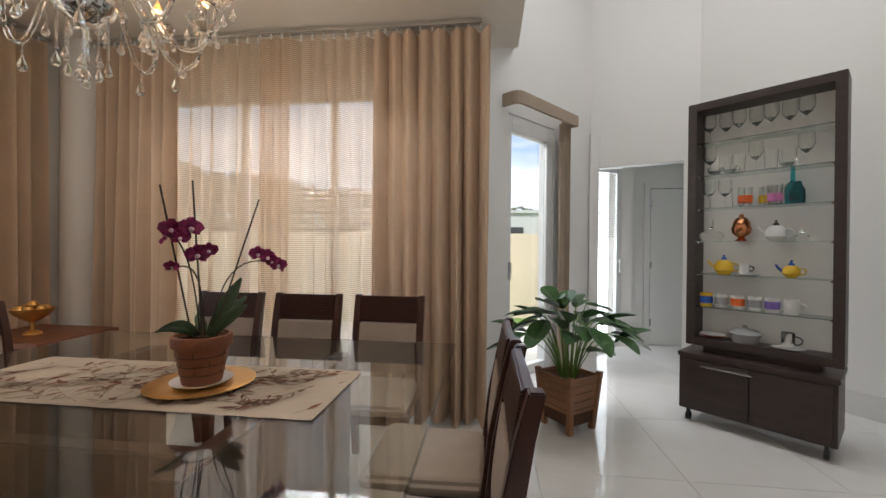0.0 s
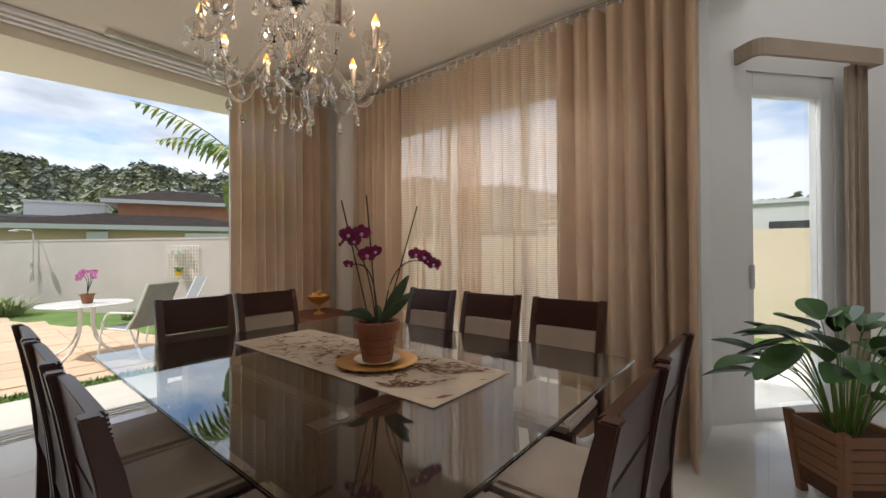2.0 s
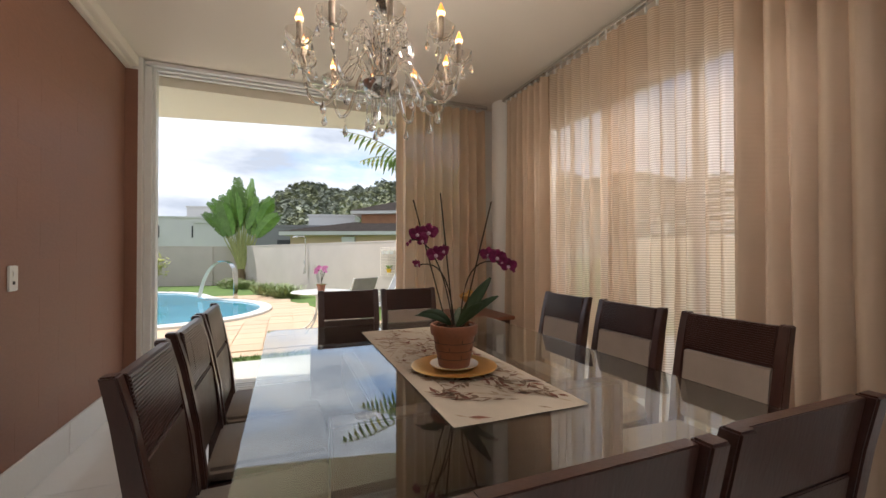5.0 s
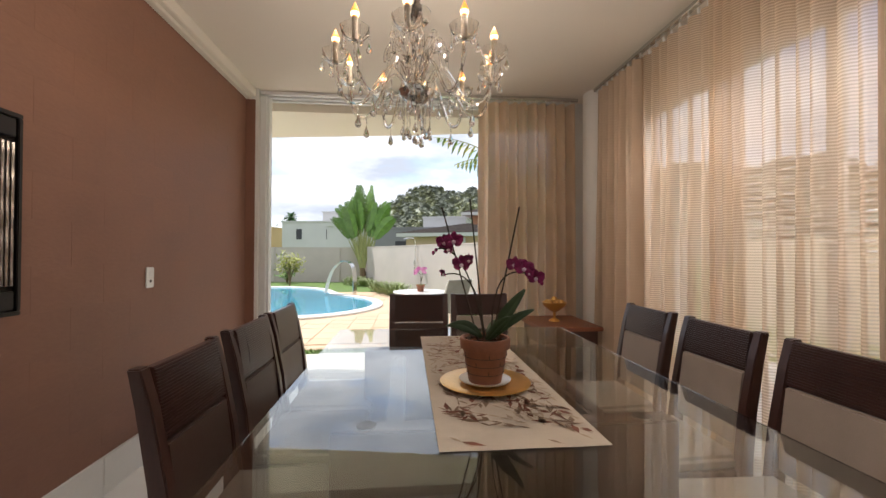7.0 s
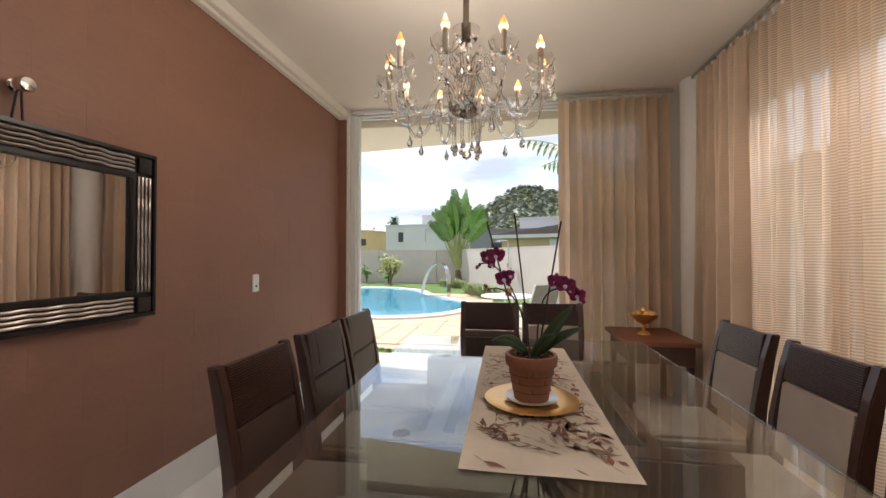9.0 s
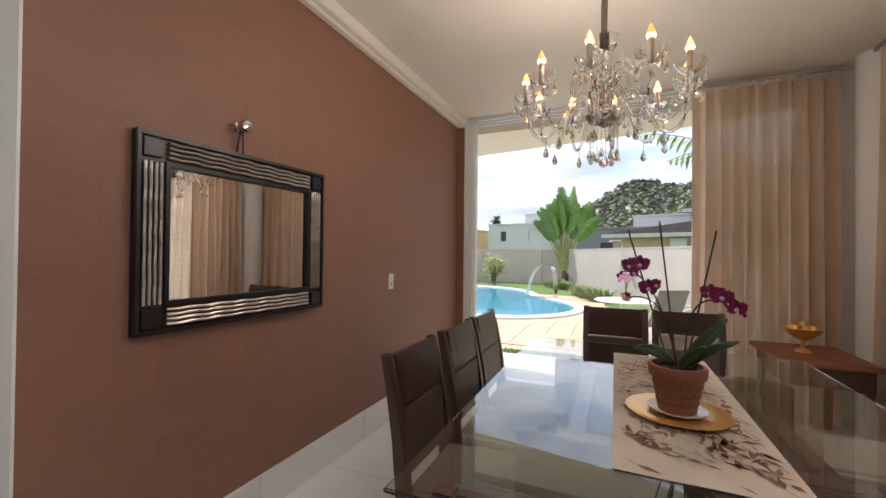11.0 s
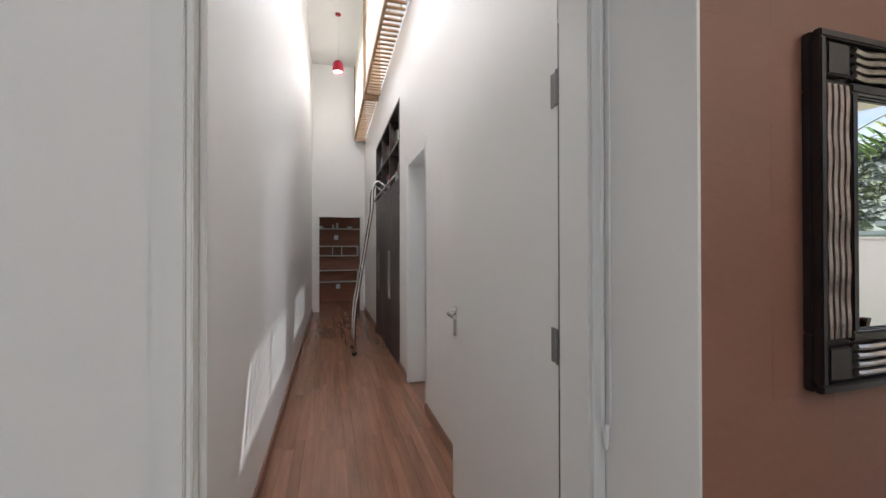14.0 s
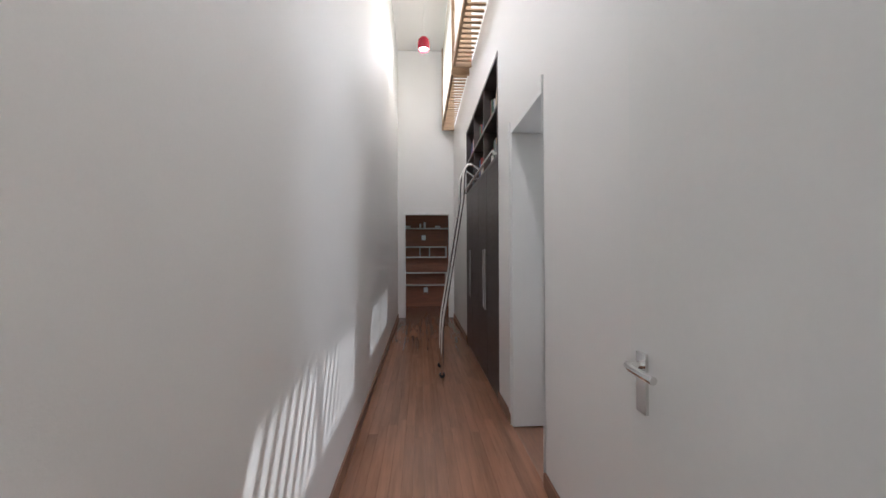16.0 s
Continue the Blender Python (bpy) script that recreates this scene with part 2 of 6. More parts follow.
STUCCO = mat("garden_wall_render", (0.50, 0.44, 0.395), 0.9, vary=0.12, scale=0.9, fine=40, bump=0.15)
STUCCOY = mat("yellow_wall_render", (0.64, 0.54, 0.40), 0.9, vary=0.1, scale=0.9, fine=40, bump=0.15)
PAVER = mat("sand_paver", (0.58, 0.42, 0.28), 0.75, vary=0.14, scale=5, fine=60, bump=0.12, rnd=0.5)
PSTONE = mat("pale_threshold_stone", (0.62, 0.58, 0.51), 0.5, vary=0.08, scale=4)
GRASS = mat("lawn", (0.10, 0.17, 0.03), 0.9, vary=0.45, scale=2.5, fine=70, bump=0.6)
RIM = mat("pool_coping", (0.72, 0.70, 0.66), 0.6, vary=0.06, scale=5)
WATER = mat("pool_water", (0.055, 0.29, 0.42), 0.06, vary=0.25, scale=0.8, fine=6, bump=0.25)
FOAM = mat("falling_water", (0.72, 0.78, 0.80), 0.2, vary=0.1, scale=20, fine=80, bump=0.3)
ROOF = mat("grey_roof_tile", (0.13, 0.105, 0.092), 0.8, vary=0.35, scale=2, fine=22, bump=0.3, rnd=0.2)
BRICK = mat("orange_brick", (0.42, 0.21, 0.12), 0.85, vary=0.15, scale=3, fine=30, bump=0.2)
FARW = mat("far_white_render", (0.55, 0.54, 0.53), 0.85, vary=0.08, scale=0.6)
FARP = mat("far_peach_render", (0.52, 0.38, 0.26), 0.85, vary=0.08, scale=0.6)
FARG = mat("far_grey_render", (0.22, 0.22, 0.23), 0.85, vary=0.08, scale=0.6)
FARY = mat("far_yellow_render", (0.55, 0.40, 0.20), 0.85, vary=0.1, scale=0.6)
FARD = mat("far_dark_opening", (0.03, 0.03, 0.035), 0.3)
# distance haze is mixed into the first green, sunlight into the second
WOODS_HAZED = mat("woodland", (0.27, 0.29, 0.225), 0.95, vary=0.6, scale=0.16, fine=1.4, bump=0.3, rnd=0.6)
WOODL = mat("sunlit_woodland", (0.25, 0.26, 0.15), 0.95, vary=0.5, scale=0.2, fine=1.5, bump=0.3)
TRUNK = mat("palm_trunk", (0.17, 0.115, 0.06), 0.9, vary=0.35, scale=6, fine=40, bump=0.4)
PSTEM = mat("palm_stalk", (0.30, 0.31, 0.11), 0.6, vary=0.3, scale=3)
SLING = mat("grey_sling_mesh", (0.22, 0.22, 0.225), 0.7, vary=0.2, scale=10, fine=200)
COPPER = mat("copper", (0.55, 0.22, 0.10), 0.2, 1.0, vary=0.12)
TEAL = glass("teal_glass", (0.05, 0.55, 0.60))
YEL = mat("yellow_glaze", (0.75, 0.47, 0.03), 0.2, vary=0.15, scale=20)
BLUE = mat("blue_glaze", (0.04, 0.10, 0.38), 0.2, vary=0.15, scale=20)
ORNG = mat("orange_glaze", (0.72, 0.14, 0.03), 0.25, vary=0.15, scale=20)
PURP = mat("violet_glaze", (0.20, 0.13, 0.42), 0.25, vary=0.15)
GREYP = mat("grey_enamel", (0.33, 0.33, 0.33), 0.25, vary=0.1)
PAPER = mat("book_paper", (0.62, 0.58, 0.52), 0.8, vary=0.25, scale=30, rnd=0.8)


# ---- mesh building ----
class MB:
    """Gathers faces of one mesh."""

    def __init__(self):
        self.v, self.f, self.mi, self.cur = [], [], [], 0

    def face(self, pts):
        k = len(self.v)
        self.v += [tuple(p) for p in pts]
        self.f.append(tuple(range(k, k + len(pts))))
        self.mi.append(self.cur)

    def box(self, x0, x1, y0, y1, z0, z1, m=None):
        p = [Vector((x, y, z)) for z in (z0, z1) for x, y in ((x0, y0), (x1, y0), (x1, y1), (x0, y1))]
        return self.hexa(p if m is None else [m @ q for q in p])

    def hexa(self, p):
        k = len(self.v)
        self.v += [tuple(q) for q in p]
        for f in ((3, 2, 1, 0), (4, 5, 6, 7), (0, 1, 5, 4), (1, 2, 6, 5), (2, 3, 7, 6), (3, 0, 4, 7)):
            self.f.append(tuple(k + i for i in f))
            self.mi.append(self.cur)
        return self

    def loft(self, rings, cap=True, closed=True):
        k, n = len(self.v), len(rings[0])
        for r in rings:
            self.v += [tuple(p) for p in r]
        for i in range(len(rings) - 1):
            for j in range(n if closed else n - 1):
                a, b = k + i * n + j, k + i * n + (j + 1) % n
                self.f.append((a, b, b + n, a + n))
                self.mi.append(self.cur)
        if cap and closed:
            self.f.append(tuple(k + j for j in reversed(range(n))))
            self.f.append(tuple(k + (len(rings) - 1) * n + j for j in range(n)))
            self.mi += [self.cur, self.cur]
        return self

    def lathe(self, prof, at=(0, 0, 0), seg=20, cap=True):
        ax, ay, az = at
        return self.loft([[(ax + r * math.cos(6.28319 * j / seg), ay + r * math.sin(6.28319 * j / seg), az + z) for j in range(seg)] for r, z in prof], cap)

    def tube(self, pts, r, seg=8, taper=None):
        pts = [Vector(p) for p in pts]
        rings = []
        for i, p in enumerate(pts):
            d = (pts[min(i + 1, len(pts) - 1)] - pts[max(i - 1, 0)]).normalized()
            u = d.cross(Vector((0, 0, 1)) if abs(d.z) < 0.95 else Vector((1, 0, 0))).normalized()
            w = d.cross(u)
            q = r if taper is None else r + (taper - r) * i / (len(pts) - 1)
            rings.append([p + u * q * math.cos(6.28319 * j / seg) + w * q * math.sin(6.28319 * j / seg) for j in range(seg)])
        return self.loft(rings)

    def mesh(self, name, mats, smooth=False, bevel=0.0):
        me = bpy.data.meshes.new(name)
        me.from_pydata(self.v, [], self.f)
        for m in (mats if isinstance(mats, (list, tuple)) else [mats]):
            me.materials.append(m)
        me.polygons.foreach_set("material_index", self.mi)
        bm = bmesh.new()
        bm.from_mesh(me)
        if bevel:
            bmesh.ops.bevel(bm, geom=[e for e in bm.edges if len(e.link_faces) == 2 and e.calc_face_angle(0) > 0.6], offset=bevel, segments=2, affect='EDGES', clamp_overlap=True)
        bmesh.ops.recalc_face_normals(bm, faces=bm.faces)
        if smooth:
            for f in bm.faces:
                f.smooth = True
            for e in bm.edges:
                if len(e.link_faces) == 2 and e.calc_face_angle(0) > 0.7:
                    e.smooth = False
        bm.to_mesh(me)
        bm.free()
        return me

    def ob(self, name, mats, parent=None, smooth=False, bevel=0.0, label="", m=None):
        o = new(name, self.mesh(name, mats, smooth, bevel))
        if parent is not None:
            o.parent = parent
        if m is not None:
            o.matrix_basis = m
        return tagged(o, label)


def thing(name, label, category, m, group=""):
    return_ob = new(name)
    return_ob.matrix_basis = m
    return tagged(return_ob, label, category, group)


def struct(mb, name, mats, label, category="", m=None, bevel=0.0, smooth=False):
    return tagged(mb.ob(name, mats, None, smooth, bevel, "", m), label, category or name.split("_")[0], "", "structure")


def bez(p0, p1, p2, p3, n=10):
    p = [Vector(q) for q in (p0, p1, p2, p3)]
    return [p[0] * (1 - t) ** 3 + p[1] * 3 * t * (1 - t) ** 2 + p[2] * 3 * t * t * (1 - t) + p[3] * t ** 3 for t in (i / n for i in range(n + 1))]


def leaf(mb, base, tip, width, fold=0.15, droop=0.0, up=(0, 0, 1), n=6):
    """A pointed blade along base-tip, folded at the midrib."""
    b, t = Vector(base), Vector(tip)
    d = t - b
    side = d.cross(Vector(up))
    side = side.normalized() if side.length > 1e-5 else Vector((1, 0, 0))
    nor = side.cross(d).normalized()
    rows = []
    for i in range(n + 1):
        s = i / n
        w = width * (math.sin(math.pi * min(1, s * 0.92 + 0.05)) ** 0.8) * 0.5
        c = b + d * s - Vector((0, 0, droop * s * s))
        rows.append([c - side * w + nor * w * fold, c - nor * w * fold * 0.5, c + side * w + nor * w * fold])
    mb.loft(rows, cap=False, closed=False)


# ---- the rooms ----
BY = -0.19      # brown wall face
PY = -0.45      # portal wall face
CZ = 2.85       # dining ceiling
HZ = 5.4        # hall and corridor ceiling
NY = 3.34       # north wall face
EX = 0.64       # edge of the low ceiling
C = pose(0.46, -0.4, 0, 0, 0, -2.1)   # corridor frame: x across, -y along

# floor slab under the tiles
struct(MB().box(-3.3, 3.9, -0.55, 6.9, -0.2, -0.012), "floor_slab", GROUT, "grey grout bed under polished porcelain tiles", "floor")
# dining ceiling and upper wall
mb = MB().box(-3.35, EX, -0.6, 3.6, CZ, CZ + 0.25)
struct(mb, "ceiling", CEIL, "plain warm white plaster dining ceiling", "ceiling")
mb = MB().box(EX - 0.01, 3.9, -0.7, 6.9, HZ, HZ + 0.2)
struct(mb, "ceiling_hall", WHITE, "plain white double-height hall ceiling", "ceiling")
mb = MB().box(EX - 0.16, EX, PY, 4.2, CZ + 0.25, HZ)
struct(mb, "wall_gallery", WHITE, "white painted wall above the low ceiling edge", "wall")
# brown wall
mb = MB().box(-3.06, 0.525, -0.45, BY - 0.0006, 0, CZ)
wall_brown = struct(mb, "wall_brown", BROWN, "matte chocolate brown painted block wall with faint joints", "wall")
struct(MB().box(-3.06, -3.05, BY, -0.105, 0.2, 2.74), "wall_brown_return", BROWN, "chocolate brown painted return beside the door jamb", "wall")
mb = MB().box(-3.06, 0.527, BY, BY + 0.09, 2.765, CZ - 0.002).box(-3.06, 0.527, BY, BY + 0.05, 2.74, 2.766)
struct(mb, "cornice", CEIL, "white plaster cornice above the brown wall", "cornice", bevel=0.006)
mb = MB()
for i in range(4):
    mb.box(-3.06 + i * 0.897, -3.06 + i * 0.897 + 0.894, BY, BY + 0.015, 0, 0.2)
struct(mb, "baseboard", SKIRT, "tall polished white stone baseboard", "baseboard", bevel=0.003)
# white reveal at the end of the brown wall and the portal wall with its opening
X0, X1, PH = 0.575, 1.47, 2.07
mb = MB().box(0.525, 0.533, PY, BY + 0.002, 0, CZ)
mb.box(0.53, X0, PY - 0.13, PY, 0, HZ).box(X1, 3.9, PY - 0.13, PY, 0, HZ).box(X0, X1, PY - 0.13, PY, PH, HZ)
struct(mb, "wall_portal", WHITE, "white painted wall round the corridor doorway", "wall")
mb = MB()
for x, w in ((X0 - 0.04, 0.04), (X1, 0.055)):
    mb.box(x, x + w, PY, PY + 0.005, 0, PH + 0.055)
mb.box(X0, X1, PY, PY + 0.005, PH, PH + 0.055)
mb.box(X0, X0 + 0.006, PY - 0.128, PY, 0, PH).box(X1 - 0.012, X1, PY - 0.128, PY, 0, PH).box(X0, X1, PY - 0.128, PY, PH - 0.012, PH)
mb.box(X1 - 0.026, X1 - 0.012, PY - 0.07, PY - 0.04, 0, PH - 0.012)
struct(mb, "door_frame", DOORP, "white lacquered door frame round the corridor opening", "door frame", bevel=0.003)
# west side: jamb, head, floor track
mb = MB().box(-3.35, -3.06, -0.5, -0.075, 0, CZ)
mb.box(-3.35, -3.12, 2.95, 3.6, 0, CZ)
struct(mb, "wall_west", WHITE, "white painted jambs beside the wide sliding door", "wall")
mb = MB()
for k, x in enumerate((-3.24, -3.18, -3.12)):
    mb.box(x - 0.022, x + 0.022, -0.07, 2.97, 2.79 + 0.012 * k, CZ - 0.005)
    mb.box(x - 0.012, x + 0.012, -0.07, 2.97, 0.0, 0.014)
mb.box(-3.28, -3.08, -0.07, 2.97, -0.01, 0.004)
struct(mb, "door_track", ALU, "white aluminium triple track of the sliding door", "door track", bevel=0.002)


def sash(x, y, w):
    o = thing("sliding_door", "white aluminium glazed sliding door leaf pushed open", "door", pose(x, y, 0.014), "sliding door leaves")
    m_ = MB().box(-0.018, 0.018, 0, 0.06, 0, 2.77).box(-0.018, 0.018, w - 0.06, w, 0, 2.77)
    m_.box(-0.018, 0.018, 0.06, w - 0.06, 0, 0.08).box(-0.018, 0.018, 0.06, w - 0.06, 2.71, 2.77)
    m_.ob("frame", ALU, o, bevel=0.003)
    g_ = MB().box(-0.004, 0.004, 0.06, w - 0.06, 0.08, 2.71).ob("pane", CLEAR, o)
    g_.visible_shadow = False


sash(-3.18, 2.14, 0.82)
sash(-3.24, 2.16, 0.80)
mb = MB().box(-3.26, -3.10, -0.072, -0.02, 0, 2.80).box(-3.22, -3.14, -0.02, 0.0, 0, 2.80)
struct(mb, "door_jamb", ALU, "white aluminium jamb profile of the sliding door", "door frame", bevel=0.003)
# round column in the corner
mb = MB().lathe([(0.15, 0), (0.15, CZ)], (-2.86, 3.27, 0), 40)
struct(mb, "column", WHITE, "round white plaster column in the dining corner", "column", smooth=True)
# north wall with the wide window
WX0, WX1, WZ0, WZ1 = -2.35, -0.02, 0.0, 2.45
mb = MB().box(-3.2, WX0, NY, NY + 0.2, 0, CZ).box(WX1, 0.20, NY, NY + 0.2, 0, CZ).box(WX0, WX1, NY, NY + 0.2, WZ1, CZ)
struct(mb, "wall_north", WHITE, "white painted north wall behind the curtains", "wall")
win = thing("window_1", "wide white aluminium window behind the curtains", "window", pose(0, NY + 0.1, 0))
win["kind"] = "structure"
mb = MB()
for i in range(4):
    x = WX0 + (WX1 - WX0 - 0.05) * i / 3
    mb.box(x, x + 0.05, -0.03, 0.03, WZ0, WZ1)
mb.box(WX0, WX1, -0.03, 0.03, WZ0, WZ0 + 0.05).box(WX0, WX1, -0.03, 0.03, WZ1 - 0.05, WZ1)
mb.ob("frame", ALU, win)
for i in range(3):
    x = WX0 + (WX1 - WX0 - 0.05) * i / 3
    g = MB().box(x + 0.05, x + (WX1 - WX0 - 0.05) / 3, -0.003, 0.003, WZ0 + 0.05, WZ1 - 0.05).ob("pane", CLEAR, win)
    g.visible_shadow = False
blind = thing("venetian_blind", "white venetian blind lowered over the wide window", "blind", pose(0, NY + 0.035, 0))
slat = MB().box(WX0 + 0.02, WX1 - 0.02, -0.012, 0.012, -0.0008, 0.0008, pose(0, 0, 0, 28)).mesh("slat", ALU)
for i in range(52):
    s = new("slat", slat)
    s.parent = blind
    s.location = (0, 0, 0.08 + i * 0.044)
# diagonal wall with the slim window, opening wall, east walls
P = [Vector(p) for p in ((0.40, 3.86), (1.62, 5.27), (2.60, 4.79), (3.35, 3.55), (3.6, 1.6), (3.6, PY))]


def wall_frame(a, b):
    d = (b - a).normalized()
    return Matrix(((d.x, -d.y, 0, a.x), (d.y, d.x, 0, a.y), (0, 0, 1, 0), (0, 0, 0, 1))), (b - a).length


D1, L1 = wall_frame(P[0], P[1])
SW0, SW1, SZ1 = 0.30, 1.06, 2.50
mb = MB().box(-0.1, SW0, 0, 0.18, 0, HZ).box(SW1, L1, 0, 0.18, 0, HZ).box(SW0, SW1, 0, 0.18, SZ1, HZ)
struct(mb, "wall_diagonal", WHITE, "white painted slanting hall wall with a slim window", "wall", D1)
struct(MB().box(0.20, 0.40, NY, 4.0, 0, HZ), "wall_return", WHITE, "white painted wall return beside the curtain", "wall")
win2 = thing("window_2", "slim white aluminium floor-length hall window", "window", D1 @ pose(0, 0.03, 0))
win2["kind"] = "structure"
mb = MB().box(SW0, SW0 + 0.06, -0.02, 0.06, 0, SZ1).box(SW1 - 0.11, SW1, -0.02, 0.06, 0, SZ1)
mb.box(SW0 + 0.06, SW1 - 0.11, -0.02, 0.06, 0, 0.09).box(SW0 + 0.06, SW1 - 0.11, -0.02, 0.06, 2.34, SZ1)
mb.ob("frame", ALU, win2, bevel=0.004)
g = MB().box(SW0 + 0.06, SW1 - 0.11, 0.01, 0.016, 0.09, 2.34).ob("pane", CLEAR, win2)
g.visible_shadow = False
MB().box(SW0 + 0.02, SW0 + 0.04, -0.05, -0.02, 0.95, 1.12).ob("handle", ALU, win2, bevel=0.004)
val = thing("curtain_valance", "taupe fabric pelmet with a side panel at the slim window", "valance", D1)
mb = MB()
r = 0.08
out = [(SW0 - 0.10, 0.0), (SW0 - 0.10, -0.10)] + [(SW0 - 0.10 + r - r * math.cos(a), -0.10 - r * math.sin(a)) for a in (0.4, 0.8, 1.2, 1.57)] + [(SW1 + 0.18, -0.18), (SW1 + 0.18, 0.0), (SW1 + 0.15, 0.0), (SW1 + 0.15, -0.15)]
inn = [(SW0 - 0.07 + r - 0.03 - (r - 0.03) * math.cos(a), -0.10 - (r - 0.03) * math.sin(a)) for a in (1.57, 1.2, 0.8, 0.4)] + [(SW0 - 0.07, -0.10), (SW0 - 0.07, 0.0)]
mb.loft([[(x, y, z) for x, y in out + inn] for z in (2.53, 2.64)])
mb.ob("pelmet", TAUPE, val)
mb = MB()
n = 26
mb.loft([[(SW1 - 0.02 + 0.15 * i / n, -0.10 + 0.028 * math.sin(i * 1.5), z) for i in range(n + 1)] for z in (0.02, 1.2, 2.54)], cap=False, closed=False)
mb.ob("side_curtain", TAUPE, val, smooth=True)
D2, L2 = wall_frame(P[1], P[2])
OZ = 2.2
mb = MB().box(0, 0.06, 0, 0.15, 0, HZ).box(L2 - 0.14, L2, 0, 0.15, 0, HZ).box(0.06, L2 - 0.14, 0, 0.15, OZ, HZ)
struct(mb, "wall_opening", WHITE, "white painted hall wall with a passage opening", "wall", D2)
D3, L3 = wall_frame(P[2], P[3])
D4, L4 = wall_frame(P[3], P[4])
D5, L5 = wall_frame(P[4], P[5])
for nm, d, ln in (("wall_cabinet", D3, L3), ("wall_east", D4, L4), ("wall_south_east", D5, L5)):
    struct(MB().box(0, ln, 0, 0.15, 0, HZ), nm, WHITE, "plain white painted hall wall", "wall", d)
    struct(MB().box(0, ln, -0.014, 0, 0, 0.18), "baseboard", SKIRT, "polished white stone baseboard of the hall", "baseboard", d, bevel=0.003)
# passage behind the opening
mb = MB().box(1.60, 1.70, 5.2, 5.5, 0, 2.6).box(2.05, 2.16, 6.0, 6.9, 0, 2.6).box(1.6, 4.0, 6.8, 6.9, 0, 2.6)
mb.box(2.10, 2.26, 5.72, 6.0, 0, 2.6).box(2.26, 2.47, 5.86, 6.0, 0, 2.6).box(3.2, 4.0, 5.86, 6.0, 0, 2.6).box(2.47, 3.2, 5.86, 6.0, 2.1, 2.6)
mb.box(1.55, 2.2, 5.3, 5.95, 2.35, 2.6, None)
struct(mb, "wall_passage", WHITE, "white walls of the passage beyond the hall", "wall")
struct(MB().box(-0.2, 2.4, 0.15, 2.4, 2.6, 2.7), "ceiling_passage", WHITE, "white passage ceiling", "ceiling", D2)
struct(MB().box(3.9, 4.0, 3.4, 6.9, 0, 2.6), "wall_passage_end", WHITE, "white passage end wall", "wall")
gd = thing("glass_door", "white framed glazed door with frosted stripes", "door", Matrix.Translation((1.64, 5.48, 0)) @ pose(0, 0, 0, 0, 0, 28))
mb = MB().box(0, 0.05, -0.02, 0.02, 0, 2.3).box(0.46, 0.54, -0.02, 0.02, 0, 2.3).box(0.05, 0.46, -0.02, 0.02, 0, 0.08).box(0.05, 0.46, -0.02, 0.02, 2.22, 2.3)
mb.ob("frame", ALU, gd, bevel=0.003)
g = MB().box(0.05, 0.46, -0.003, 0.003, 0.08, 2.22).ob("pane", CLEAR, gd)
g.visible_shadow = False
MB().box(0.49, 0.51, -0.05, -0.02, 0.95, 1.12).ob("handle", ALU, gd, bevel=0.004)
stripe = MB().box(0.06, 0.45, -0.006, -0.0045, 0, 0.012).mesh("frosted_stripe", PORC)
for i in range(28):
    s = new("frosted_stripe", stripe)
    s.parent, s.location = gd, (0, 0, 1.40 + i * 0.029)
dl = thing("passage_door", "closed white lacquered interior door in its frame", "door", pose(2.47, 5.85, 0))
MB().box(0.06, 0.7, 0, 0.035, 0.005, 2.04).ob("leaf", DOORP, dl, bevel=0.003)
MB().box(-0.02, 0.05, -0.015, 0.1, 0, 2.12).box(0.71, 0.77, -0.015, 0.1, 0, 2.12).box(0.05, 0.71, -0.015, 0.1, 2.05, 2.12).ob("frame", DOORP, dl, bevel=0.003)
for z in (0.25, 1.0, 1.8):
    MB().box(0.045, 0.075, -0.008, 0.0, z, z + 0.09).ob("hinge", STEEL, dl)

# corridor
CL = 8.19
mb = MB().box(1.13, 1.28, -CL, -0.16, 0, HZ)
struct(mb, "wall_corridor_east", WHITE, "tall white corridor wall with sun stripes on it", "wall", C)
ID0, ID1, SH0, SH1, SHZ = -3.12, -2.33, -5.95, -3.60, 3.05
WIN = [(-8.0, -5.62), (-5.32, -2.95)]
WB, WT = 3.78, 5.32
mb = MB().box(-0.3, 0, ID1, -0.16, 0, WB).box(-0.3, 0, SH1, ID0, 0, WB).box(-0.3, 0, -CL, SH0, 0, WB)
mb.box(-0.3, 0, ID0, ID1, 2.2, WB).box(-0.3, 0, SH0, SH1, SHZ, WB).box(-0.3, 0, -CL, -0.16, WT, HZ)
mb.box(-0.3, 0, -CL, WIN[0][0], WB, WT).box(-0.3, 0, WIN[0][1], WIN[1][0], WB, WT).box(-0.3, 0, WIN[1][1], -0.16, WB, WT)
struct(mb, "wall_corridor_west", WHITE, "tall white corridor wall with high windows", "wall", C)
FX0, FX1, FH = 0.106, 0.98, 2.07
mb = MB().box(-0.3, FX0, -CL - 0.14, -CL, 0, HZ).box(FX1, 1.28, -CL - 0.14, -CL, 0, HZ).box(FX0, FX1, -CL - 0.14, -CL, FH, HZ)
struct(mb, "wall_corridor_end", WHITE, "white wall at the corridor's end", "wall", C)
struct(MB().box(-0.4, 1.4, -CL - 0.2, -0.1, HZ, HZ + 0.15), "ceiling_corridor", WHITE, "white corridor ceiling", "ceiling", C)
struct(MB().box(-1.6, 2.0, -CL - 2.2, -0.12, -0.2, -0.01), "floor_corridor_bed", WOODB, "brown bed under the laminate planks", "floor", C)
mb = MB()
